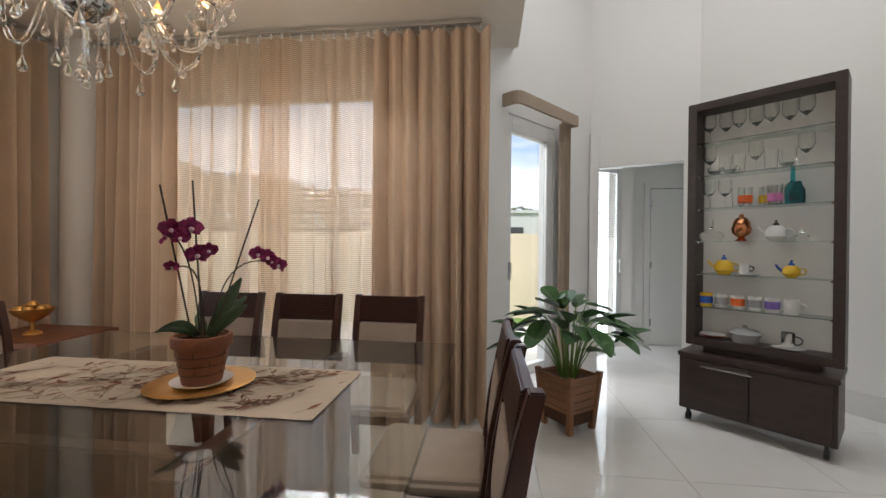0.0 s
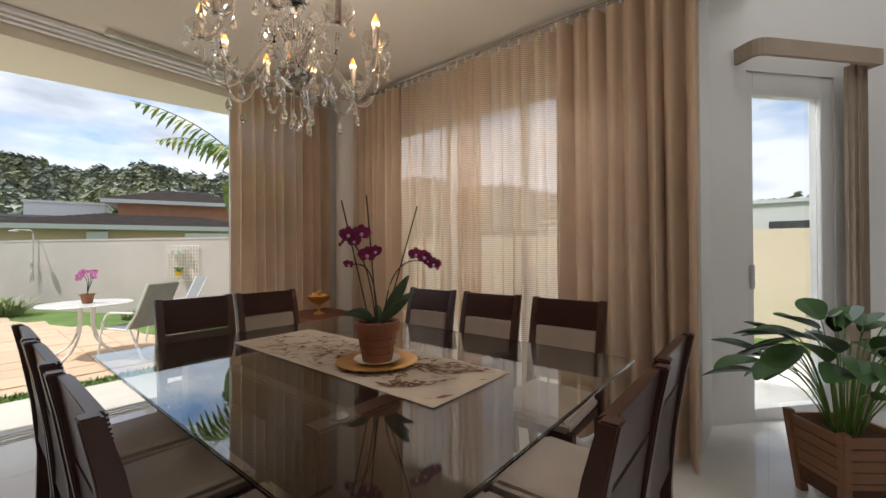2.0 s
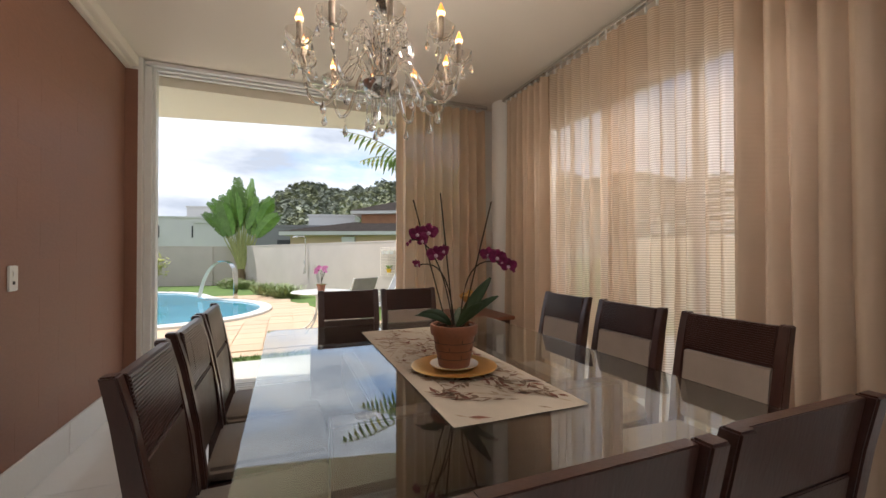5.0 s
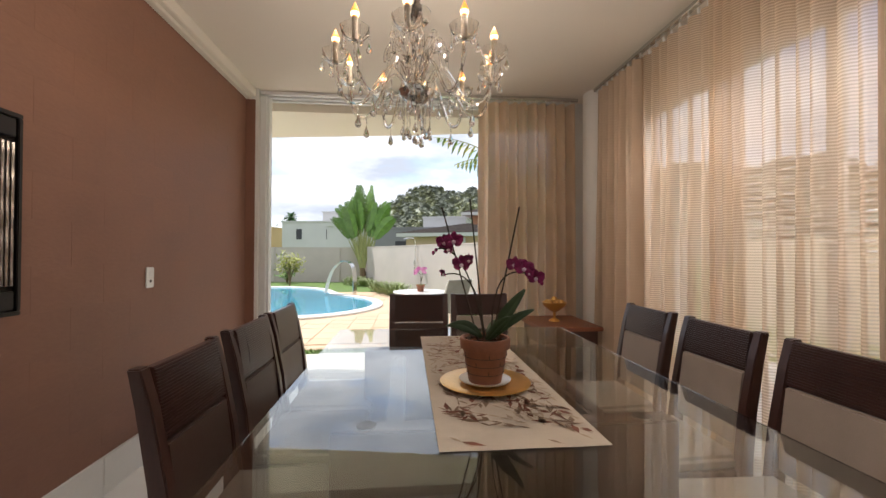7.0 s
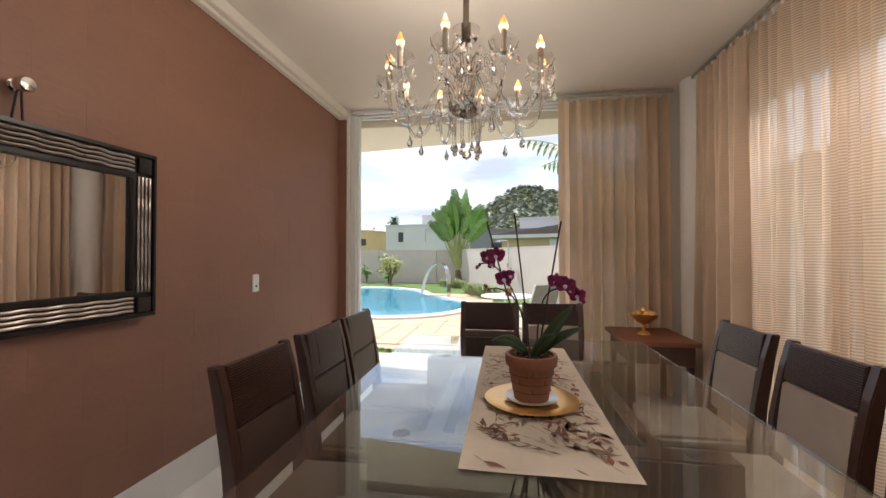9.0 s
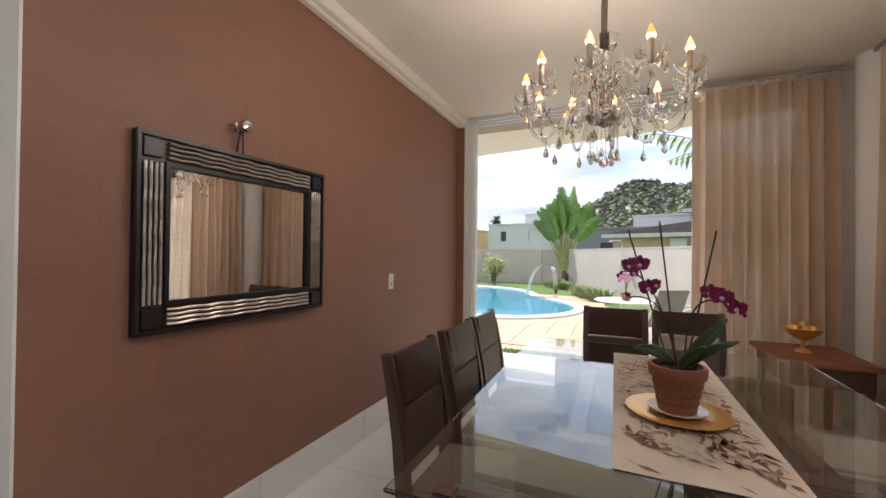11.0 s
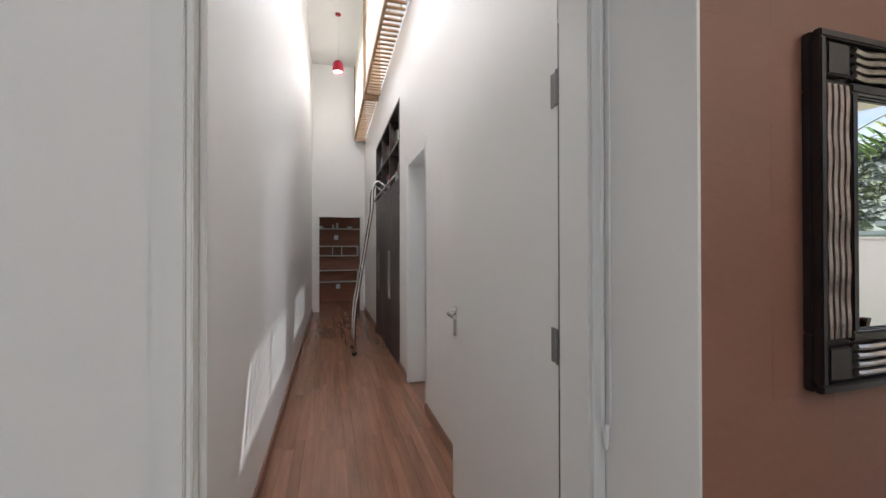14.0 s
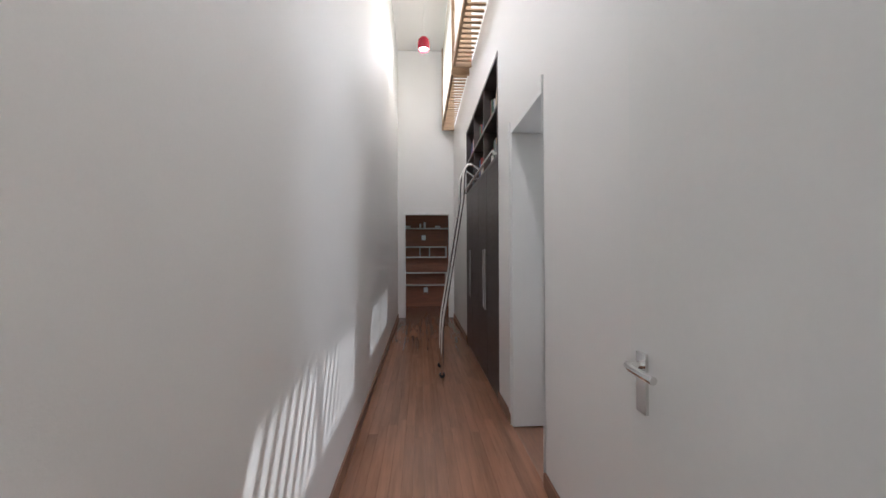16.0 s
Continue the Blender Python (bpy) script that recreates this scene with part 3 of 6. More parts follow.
for y0, y1, x in ((-1.05, -0.2, 0), (ID1, -1.05, 0), (SH1, ID0, 0), (-CL, SH0, 0)):
    mb.box(x, x + 0.014, y0, y1 - 0.003, 0, 0.08)
mb.box(1.116, 1.13, -CL, -0.2, 0, 0.08)
struct(mb, "baseboard", WOODB, "brown wooden corridor baseboard", "baseboard", C, bevel=0.002)
mb = MB().box(FX0 - 0.05, FX0, -CL, -CL + 0.012, 0, FH + 0.05).box(FX1, FX1 + 0.05, -CL, -CL + 0.012, 0, FH + 0.05).box(FX0, FX1, -CL, -CL + 0.012, FH, FH + 0.05)
struct(mb, "door_frame", DOORP, "white frame of the doorway at the corridor's end", "door frame", C, bevel=0.003)
# side doorway with its open leaf and the small room behind
mb = MB().box(-0.29, 0.003, ID1 - 0.03, ID1, 0, 2.2).box(-0.29, 0.003, ID0, ID0 + 0.03, 0, 2.2).box(-0.29, 0.003, ID0 + 0.03, ID1 - 0.03, 2.17, 2.2)
mb.box(0, 0.012, ID0 - 0.06, ID0, 0, 2.26).box(0, 0.012, ID1, ID1 + 0.0, 0, 2.26)
struct(mb, "door_frame", DOORP, "white lacquered frame of the side doorway", "door frame", C, bevel=0.003)
struct(MB().box(-1.9, -1.8, -5.0, -1.5, 0, 2.6).box(-1.8, -0.3, -5.0, -4.9, 0, 2.6).box(-1.8, -0.3, -1.6, -1.5, 0, 2.6).box(-1.9, -0.3, -5.0, -1.5, 2.6, 2.7), "wall_side_room", WHITE, "white walls of the small side room", "wall", C)
sd = thing("interior_door", "open white lacquered side door with steel hinges", "door", C @ pose(-0.27, ID0 + 0.045, 0, 0, 0, 8))
MB().box(-0.70, 0, -0.018, 0.018, 0.006, 2.15).ob("leaf", DOORP, sd, bevel=0.003)
for z in (0.25, 1.05, 1.85):
    MB().box(-0.012, 0.03, 0.017, 0.026, z, z + 0.10).ob("hinge", HINGE, sd, bevel=0.002)
# the open entrance leaf of the corridor
ld = thing("corridor_door", "open white lacquered door with chrome lever and steel hinges", "door", C @ pose(0.100, -0.185, 0, 0, 0, 0.0))
MB().box(-0.018, 0.018, -1.04, -0.006, 0.006, PH - 0.02).ob("leaf", DOORP, ld, bevel=0.003)
for z in (0.28, 0.985, 1.735):
    h = MB().box(0.018, 0.022, -0.040, -0.002, z, z + 0.10)
    h.tube([(0.024, 0.0, z), (0.024, 0.0, z + 0.10)], 0.007)
    h.box(0.0185, 0.0235, 0.008, 0.040, z, z + 0.10)
    h.ob("hinge", HINGE, ld)
# dark strip stands in for the shade in the gap beside the leaf
MB().box(0.014, 0.0205, -0.0045, 0.001, 0.0, PH - 0.10).ob("gap_seal", HINGE, ld)
h = MB().box(0.018, 0.026, -1.0, -0.958, 0.87, 1.02)
h.tube([(0.026, -0.978, 0.99), (0.062, -0.978, 0.99)], 0.011)
h.tube([(0.060, -0.978, 0.99), (0.066, -0.95, 0.99), (0.062, -0.865, 0.985)], 0.010)
h.ob("handle", CHROME, ld, smooth=True)
mb = MB().box(X1 - 0.014, X1 - 0.0115, PY - 0.10, PY - 0.072, 0.88, 1.10)
tagged(mb.ob("strike_plate", HINGE), "steel strike plate set in the door frame", "strike plate")
mb = MB().box(1.118, 1.13, -0.51, -0.43, 0.99, 1.11)
sp = thing("light_switch", "white plastic light switch plate on the corridor wall", "switch", C)
mb.ob("plate", PORC, sp, bevel=0.003)
MB().box(1.112, 1.118, -0.49, -0.45, 1.03, 1.07).ob("rocker", PORC, sp, bevel=0.002)

# wardrobe with bookshelf above, ladder on its rail
wr = thing("built_in_wardrobe", "dark veneer wardrobe with book niches above, built into the wall", "wardrobe", C)
LZ = 2.12
mb = MB().box(-0.40, -0.38, SH0, SH1, 0, SHZ).box(-0.38, 0.004, SH0, SH0 + 0.03, 0, SHZ).box(-0.38, 0.004, SH1 - 0.03, SH1, 0, SHZ).box(-0.38, 0.004, SH0 + 0.03, SH1 - 0.03, SHZ - 0.03, SHZ)
mb.box(-0.38, 0.004, SH0 + 0.03, SH1 - 0.03, LZ, LZ + 0.03).box(-0.38, 0.0, SH0 + 0.03, SH1 - 0.03, 2.57, 2.60).box(-0.38, 0.0, SH0 + 0.03, SH1 - 0.03, 0, 0.04)
for i in (1, 2):
    y = SH0 + (SH1 - SH0) * i / 3
    mb.box(-0.38, 0.0, y - 0.012, y + 0.012, LZ + 0.03, SHZ - 0.03)
mb.ob("body", WENGE, wr)
nd = 4
for i in range(nd):
    y0 = SH0 + 0.03 + (SH1 - SH0 - 0.06) * i / nd
    y1 = SH0 + 0.03 + (SH1 - SH0 - 0.06) * (i + 1) / nd
    dr = MB().box(-0.018, 0.002, y0 + 0.002, y1 - 0.002, 0.045, LZ - 0.005).ob("door", WENGE, wr, bevel=0.002)
    hy = y1 - 0.06 if i % 2 == 0 else y0 + 0.06
    MB().tube([(0.03, hy, 0.72), (0.03, hy, 1.32)], 0.006).tube([(0.0, hy, 0.78), (0.03, hy, 0.78)], 0.004).tube([(0.0, hy, 1.26), (0.03, hy, 1.26)], 0.004).ob("handle", STEEL, dr)
rng = random.Random(4)
BOOKM = [PAPER, mat("book_red", (0.30, 0.05, 0.04), 0.6), mat("book_blue", (0.06, 0.10, 0.20), 0.6), mat("book_tan", (0.42, 0.30, 0.18), 0.6), mat("book_green", (0.08, 0.14, 0.09), 0.6)]


def books(y0, y1, z, frame_m, x0=-0.30, x1=-0.06):
    y = y0
    while y < y1 - 0.03:
        w, hgt = rng.uniform(0.018, 0.05), rng.uniform(0.19, 0.30)
        b = MB().box(x0, x1 + rng.uniform(-0.03, 0.0), 0, w, 0, hgt)
        b.cur = 1
        b.box(x0 + 0.004, x1 - 0.034, 0.003, w - 0.003, hgt, hgt + 0.0015)
        o = b.ob("book", [rng.choice(BOOKM), PAPER], None, bevel=0.0, m=frame_m @ pose(0, y, z))
        tagged(o, "upright book on the dark upper shelf", "book", "books on the corridor shelf")
        y += w + rng.uniform(0.001, 0.004)


for i in range(3):
    ya = SH0 + 0.04 + (SH1 - SH0) * i / 3
    for z in (LZ + 0.032, 2.602):
        if rng.random() < 0.9:
            books(ya, ya + 0.70 * rng.uniform(0.6, 0.98), z, C)
lad = thing("library_ladder", "polished steel library ladder hooked on its rail", "ladder", C)
for y in (-4.28, -4.66):
    pts = bez((0.07, y, 2.16), (0.16, y, 2.24), (0.22, y, 2.22), (0.23, y, 2.05), 8) + [Vector((0.235, y, 1.85)), Vector((0.44, y, 0.62)), Vector((0.455, y, 0.45)), Vector((0.46, y, 0.03))]
    MB().tube(pts, 0.016, 10).ob("rail", CHROME, lad, smooth=True)
    MB().tube([(0.46, y - 0.012, 0.03), (0.46, y + 0.012, 0.03)], 0.03, 14).ob("wheel", BLACK, lad, smooth=True)
for i in range(6):
    z = 0.42 + i * 0.25
    x = 0.455 if z < 0.6 else 0.44 - (z - 0.62) * 0.1667
    MB().tube([(x, -4.66, z), (x, -4.28, z)], 0.011, 8).ob("rung", CHROME, lad, smooth=True)
rl = thing("ladder_rail", "steel ladder rail fixed along the wardrobe shelf", "rail", C)
MB().tube([(0.06, SH0 + 0.02, 2.15), (0.06, SH1 + 0.06, 2.15)], 0.014, 10).ob("bar", CHROME, rl, smooth=True)
for y in (SH0 + 0.1, (SH0 + SH1) / 2, SH1 - 0.02):
    MB().box(0.004, 0.06, y - 0.012, y + 0.012, 2.138, 2.162).ob("bracket", STEEL, rl)
# clerestory blinds and their slotted ledges
for k, (y0, y1) in enumerate(WIN):
    bl = thing("roman_blind", "woven bamboo blind on a slotted wooden ledge", "blind", C, "corridor window blinds")
    mb = MB()
    n = 28
    mb.loft([[(0.225 + 0.004 * math.sin(i * 0.9), y0 - 0.02 + (y1 - y0 + 0.04) * j, WB + 0.05 + (WT - WB - 0.0) * i / n) for j in (0, 0.5, 1)] for i in range(n + 1)], cap=False, closed=False)
    mb.ob("cloth", BAMBOOC, bl)
    tab = MB().box(0.015, 0.225, -0.019, 0.019, WB - 0.008, WB + 0.008).mesh("ledge_slat", BAMBOO)
    for i in range(int((y1 - y0) / 0.105)):
        s = new("ledge_slat", tab)
        s.parent, s.location = bl, (0, y0 + 0.06 + i * 0.105, 0)
    MB().box(0.215, 0.245, y0 - 0.04, y1 + 0.04, WB - 0.045, WB + 0.05).box(0.0, 0.245, y0 - 0.05, y0 - 0.02, WB - 0.045, WT + 0.06).box(0.0, 0.245, y1 + 0.02, y1 + 0.05, WB - 0.05, WT + 0.06).ob("rail", BAMBOO, bl, bevel=0.004)
    wv = thing("window_3", "high corridor window with white frame", "window", C)
    wv["kind"] = "structure"
    mb = MB()
    for i in range(3):
        yy = y0 + (y1 - y0 - 0.04) * i / 2
        mb.box(-0.17, -0.13, yy, yy + 0.04, WB, WT)
    mb.box(-0.17, -0.13, y0, y1, WB, WB + 0.04).box(-0.17, -0.13, y0, y1, WT - 0.04, WT)
    mb.ob("frame", ALU, wv)
# red pendants; the nearest is unseen, added to carry the extra light
for x, y, z in ((0.62, -6.2, 4.45), (0.62, -3.95, 4.45), (0.62, -1.7, 4.45)):
    pl = thing("pendant_lamp", "glossy red pendant lamp lit, on a thin cord", "lamp", C @ pose(x, y, z), "red corridor pendants")
    MB().lathe([(0.0, 0.135), (0.05, 0.13), (0.085, 0.09), (0.095, 0.0), (0.085, -0.06), (0.08, -0.06), (0.088, 0.0), (0.078, 0.085), (0.045, 0.122), (0.0, 0.126)], seg=24, cap=False).ob("shade", RED, pl, smooth=True)
    MB().tube([(0, 0, 0.13), (0, 0, HZ - z - 0.02)], 0.003, 6).ob("cord", PORC, pl)
    MB().lathe([(0.05, -0.02), (0.045, 0.0)], (0, 0, HZ - z), 16).ob("ceiling_rose", RED, pl, smooth=True)
    MB().lathe([(0.0, -0.045), (0.072, -0.04), (0.07, -0.02), (0.0, 0.0)], seg=20).ob("bulb", WBULB, pl, smooth=True)
# room at the end: wood-lined wall with framed niches
er = C @ pose(0, -CL - 1.75, 0)
struct(MB().box(-0.9, 2.0, -0.1, 0, 0, 2.6).box(-0.9, 2.0, -0.1, 1.6, 2.6, 2.7).box(-0.9, -0.8, 0, 1.6, 0, 2.6).box(1.9, 2.0, 0, 1.6, 0, 2.6), "wall_study", BWOOD, "reddish wood-lined walls of the study", "wall", er)
for z0, z1, fx0, fx1 in ((1.88, 2.35, -0.1, 1.2), (1.19, 1.46, 0.05, 1.12), (0.52, 0.84, 0.05, 1.12)):
    sh = thing("wall_shelf", "pale-edged wooden shelf box on the wood-lined wall", "shelf", er, "study shelves")
    mb = MB().box(fx0, fx1, 0, 0.25, z0, z0 + 0.03).box(fx0, fx1, 0, 0.25, z1 - 0.03, z1).box(fx0, fx0 + 0.03, 0, 0.25, z0 + 0.03, z1 - 0.03).box(fx1 - 0.03, fx1, 0, 0.25, z0 + 0.03, z1 - 0.03)
    mb.ob("body", BWOOD, sh)
    MB().box(fx0, fx1, 0.25, 0.256, z0, z0 + 0.026).box(fx0, fx1, 0.25, 0.256, z1 - 0.026, z1).box(fx0, fx0 + 0.026, 0.25, 0.256, z0, z1).box(fx1 - 0.026, fx1, 0.25, 0.256, z0, z1).ob("edge", PAPER, sh)
    if abs(z0 - 1.19) < 0.01:
        for dx in (0.45, 0.68):
            MB().box(dx, dx + 0.02, 0.02, 0.25, z0 + 0.03, z1 - 0.03).ob("divider", PAPER, sh)
for z, x in ((1.68, 0.60), (0.40, 0.55)):
    o = MB().box(x - 0.05, x + 0.05, 0, 0.012, z - 0.06, z + 0.06).ob("wall_plate", PORC, None, bevel=0.003, m=er)
    tagged(o, "white plastic socket plate on wood wall", "socket", "study plates")
for x, w, hh in ((0.55, 0.05, 0.14), (0.66, 0.04, 0.10), (0.92, 0.2, 0.05), (0.2, 0.12, 0.05)):
    o = MB().box(x, x + w, 0.05, 0.2, 1.91, 1.91 + hh).ob("shelf_ornament", PAPER, None, bevel=0.006, m=er)
    tagged(o, "small pale ornament box on the study shelf", "ornament", "study ornaments")


# ---- dining room things ----
def table():
    t = thing("dining_table", "large square-cornered glass dining table on a dark wood base", "table", pose(0, 0, 0))
    MB().box(-1.73, 0.26, 0.93, 2.42, 0.737, 0.75).ob("top", TGLASS, t, bevel=0.004).visible_shadow = False
    mb = MB().box(-1.25, -1.17, 1.15, 2.20, 0.0, 0.733).box(-0.30, -0.22, 1.15, 2.20, 0.0, 0.733).box(-1.17, -0.30, 1.30, 1.36, 0.55, 0.70).box(-1.17, -0.30, 1.99, 2.05, 0.55, 0.70)
    mb.box(-1.17, -0.30, 1.36, 1.99, 0.0, 0.06)
    mb.ob("base", DARK, t, bevel=0.006)
    for x in (-1.21, -0.26):
        for y in (1.25, 2.10):
            MB().lathe([(0.03, 0.733), (0.03, 0.737)], (x, y, 0), 16).ob("pad", HINGE, t)


table()


def chair(cushion, seat_cloth, label, rail):
    """Origin at the seat's middle on the floor; the back is on -y."""
    c = thing("dining_chair", label, "chair", pose(0, 0, 0), "chairs round the dining table")
    w = 0.192
    for s in (-1, 1):
        rings = []
        for y, z, d in ((-0.235, 0.0, 0.042), (-0.20, 0.25, 0.05), (-0.195, 0.45, 0.055), (-0.215, 0.65, 0.05), (-0.25, 0.85, 0.042), (-0.275, 0.955, 0.034)):
            rings.append([(s * w - 0.02, y - d / 2, z), (s * w + 0.02, y - d / 2, z), (s * w + 0.02, y + d / 2, z), (s * w - 0.02, y + d / 2, z)])
        MB().loft(rings).ob("back_post", DARK, c, bevel=0.004)
        MB().loft([[(s * w - q, 0.20 - q, z), (s * w + q, 0.20 - q, z), (s * w + q, 0.20 + q, z), (s * w - q, 0.20 + q, z)] for z, q in ((0, 0.017), (0.42, 0.023))]).ob("leg", DARK, c, bevel=0.003)
    MB().box(-w, w, -0.19, 0.21, 0.375, 0.42).ob("apron", DARK, c, bevel=0.003)
    rings = []
    for z, q in ((0.42, 0.0), (0.445, 0.012), (0.47, 0.008), (0.487, -0.02)):
        rings.append([(-w - q + 0.01, -0.175, z), (w + q - 0.01, -0.175, z), (w + q + 0.005, 0.23 + q, z), (-w - q - 0.005, 0.23 + q, z)])
    MB().loft(rings).ob("seat", seat_cloth, c, bevel=0.012, smooth=True)

    def slab(z0, z1, d0, d1, n=8):
        r_ = []
        for i in range(n + 1):
            z = z0 + (z1 - z0) * i / n
            y = -0.205 - 0.055 * max(0, (z - 0.55) / 0.4) ** 1.3
            r_.append([(-w + 0.02, y - d0, z), (w - 0.02, y - d0, z), (w - 0.02, y + d1, z), (-w + 0.02, y + d1, z)])
        return r_
    MB().loft(slab(rail, 0.95, 0.014, 0.010)).ob("top_rail", DARK, c, bevel=0.002)
    ribs = MB()
    for i in range(int((0.945 - rail) / 0.0088)):
        z = rail + 0.007 + i * 0.0088
        y = -0.205 - 0.055 * ((z - 0.55) / 0.4) ** 1.3
        ribs.box(-w + 0.022, w - 0.022, y + 0.009, y + 0.0135, z, z + 0.0052)
    ribs.ob("ribs", DARK, c)
    MB().loft(slab(0.50, rail - 0.005, 0.006, 0.016)).ob("back_cushion", cushion, c, bevel=0.006, smooth=True)
    MB().loft(slab(0.50, rail - 0.005, 0.016, -0.007)).ob("back_panel", LEATHER, c, bevel=0.003)
    return c


SEATS = [(-1.18, 2.45, 180), (-0.675, 2.45, 180), (-0.165, 2.45, 180), (-1.73, 1.90, -90), (0.245, 1.40, 90), (0.235, 1.86, 90)]
SEATS_DARK = [(-1.31, 0.955, 0), (-0.855, 0.955, 0), (-0.355, 0.955, 0), (-1.73, 1.455, -90)]
for cushion, seat_cloth, label, seats in ((FABRIC, FABRIC, "dark-stained wooden dining chair with ribbed top rail and taupe upholstery", SEATS),
                              (LEATHER, SEATB, "dark-stained wooden dining chair with dark brown leatherette back", SEATS_DARK)):
    first = chair(cushion, seat_cloth, label, 0.80 if cushion is FABRIC else 0.755)
    first.matrix_basis = pose(seats[0][0], seats[0][1], 0, 0, 0, seats[0][2])
    for x, y, rz in seats[1:]:
        copy_thing(first, pose(x, y, 0, 0, 0, rz))

# table runner with its printed twigs
rn = thing("table_runner", "cream linen table runner printed with brown twigs and leaves", "table runner", pose(0, 0, 0.751))
RX0, RX1, RY0, RY1 = -1.46, -0.07, 1.45, 1.905
mb = MB()
nx, ny = 40, 12
rows = [[(RX0 + (RX1 - RX0) * i / nx, RY0 + (RY1 - RY0) * j / ny, 0.0012 + 0.0012 * math.sin(i * 0.9 + j * 0.5) ** 2) for j in range(ny + 1)] for i in range(nx + 1)]
mb.loft(rows, cap=False, closed=False)
mb.ob("cloth", CLOTHR, rn, smooth=True)
rng = random.Random(11)
pr = MB()


def flat_leaf(x, y, a, ln, wd, z):
    if not (RX0 + 0.03 < x < RX1 - 0.03 and RY0 + 0.03 < y < RY1 - 0.03):
        return
    ex, ey = x + ln * math.cos(a), y + ln * math.sin(a)
    if not (RX0 + 0.01 < ex < RX1 - 0.01 and RY0 + 0.01 < ey < RY1 - 0.01):
        return
    nx_, ny_ = -math.sin(a) * wd, math.cos(a) * wd
    mx_, my_ = x + 0.45 * ln * math.cos(a), y + 0.45 * ln * math.sin(a)
    pr.face([(x, y, z), (mx_ - nx_, my_ - ny_, z), (ex, ey, z), (mx_ + nx_, my_ + ny_, z)])


def twig(x, y, a, steps, thick, tone, leafy):
    """A wandering printed twig with pointed leaves along it."""
    for s in range(steps):
        pr.cur = tone
        flat_leaf(x, y, a, 0.046, thick * (1 - 0.6 * s / steps), 0.0034)
        x, y, a = x + 0.042 * math.cos(a), y + 0.042 * math.sin(a), a + rng.uniform(-0.22, 0.22)
        for side in (-1, 1):
            if rng.random() < leafy:
                pr.cur = rng.choice((tone, tone, 1))
                flat_leaf(x, y, a + side * rng.uniform(0.35, 0.8), rng.uniform(0.035, 0.075), rng.uniform(0.005, 0.011), 0.0040)


for k in range(38):
    twig(rng.uniform(RX0, RX1), rng.uniform(RY0, RY1), rng.choice((0.5, 0.8, 2.4, 3.6, 4.0, 5.6)) + rng.uniform(-0.3, 0.3), 13, 0.0052, 2, 0.40)
for k in range(28):
    twig(rng.uniform(RX0, RX1), rng.uniform(RY0, RY1), rng.choice((0.5, 0.8, 2.4, 3.6, 4.0, 5.6)) + rng.uniform(-0.3, 0.3), 9, 0.0048, 0, 0.42)
o = pr.ob("print", [PRINTB, PRINTR, PRINTT], rn)
o["kind"] = "stuff"

# plate, saucer, orchid
pb = pose(-0.57, 1.665, 0.7555)
o = MB().lathe([(0.0, 0.0), (0.10, 0.0), (0.165, 0.012), (0.172, 0.014), (0.165, 0.017), (0.10, 0.006), (0.0, 0.006)], seg=48, cap=False).ob("charger_plate", GOLD, None, smooth=True, m=pb)
tagged(o, "round gold charger plate on the runner", "plate")
o = MB().lathe([(0.0, 0.0), (0.06, 0.0), (0.095, 0.012), (0.098, 0.016), (0.06, 0.006), (0.0, 0.005)], seg=36, cap=False).ob("saucer", PORC, None, smooth=True, m=pb @ pose(0, 0, 0.0065))
tagged(o, "white saucer under the orchid pot", "saucer")


def pot(root, r0, r1, h, rim):
    MB().lathe([(0.0, 0.0), (r0, 0.0), (r1 * 0.97, h - rim), (r1 * 1.07, h - rim), (r1 * 1.1, h - 0.006), (r1 * 1.06, h), (r1 * 0.95, h), (r1 * 0.9, h - 0.03), (0.0, h - 0.03)], seg=36, cap=False).ob("pot", TERRA, root, smooth=True)


orc = thing("potted_orchid", "purple moth orchid in a terracotta pot with support sticks", "orchid", pb @ pose(0, 0, 0.0135))
pot(orc, 0.062, 0.088, 0.165, 0.038)
lines = MB()
for k, z in enumerate((0.035, 0.066, 0.097)):
    rr = 0.062 + (0.0865 - 0.062) * z / 0.127
    lines.lathe([(rr + 0.0005, z - 0.0012), (rr + 0.0018, z), (rr + 0.001, z + 0.0012)], seg=36, cap=False)
    for j in range(5):
        a = 6.28319 * (j + 0.5 * (k % 2)) / 5
        lines.box(rr, rr + 0.0022, -0.001, 0.001, z, z + 0.031, Matrix.Rotation(a, 4, 'Z'))
lines.ob("joint_lines", STEM, orc)
mb = MB().lathe([(0.0, 0.14), (0.083, 0.136), (0.0, 0.15)], seg=20, cap=False)
for k in range(40):
    a, rr = rng.uniform(0, 6.28), rng.uniform(0, 0.075)
    mb.box(-0.016, 0.016, -0.006, 0.006, 0, 0.008, pose(rr * math.cos(a), rr * math.sin(a), 0.142 + rng.uniform(0, 0.012), rng.uniform(-30, 30), rng.uniform(-30, 30), rng.uniform(0, 180)))
mb.ob("mulch", SOIL, orc)
for pts in (((-0.02, -0.02, 0.14), (-0.02, -0.165, 0.66)), ((0.0, 0.0, 0.14), (0.005, -0.06, 0.69)), ((0.02, 0.02, 0.14), (0.15, 0.09, 0.645))):
    MB().tube(pts, 0.0030, 6).ob("support_stick", STEM, orc)
# leaves
mb = MB()
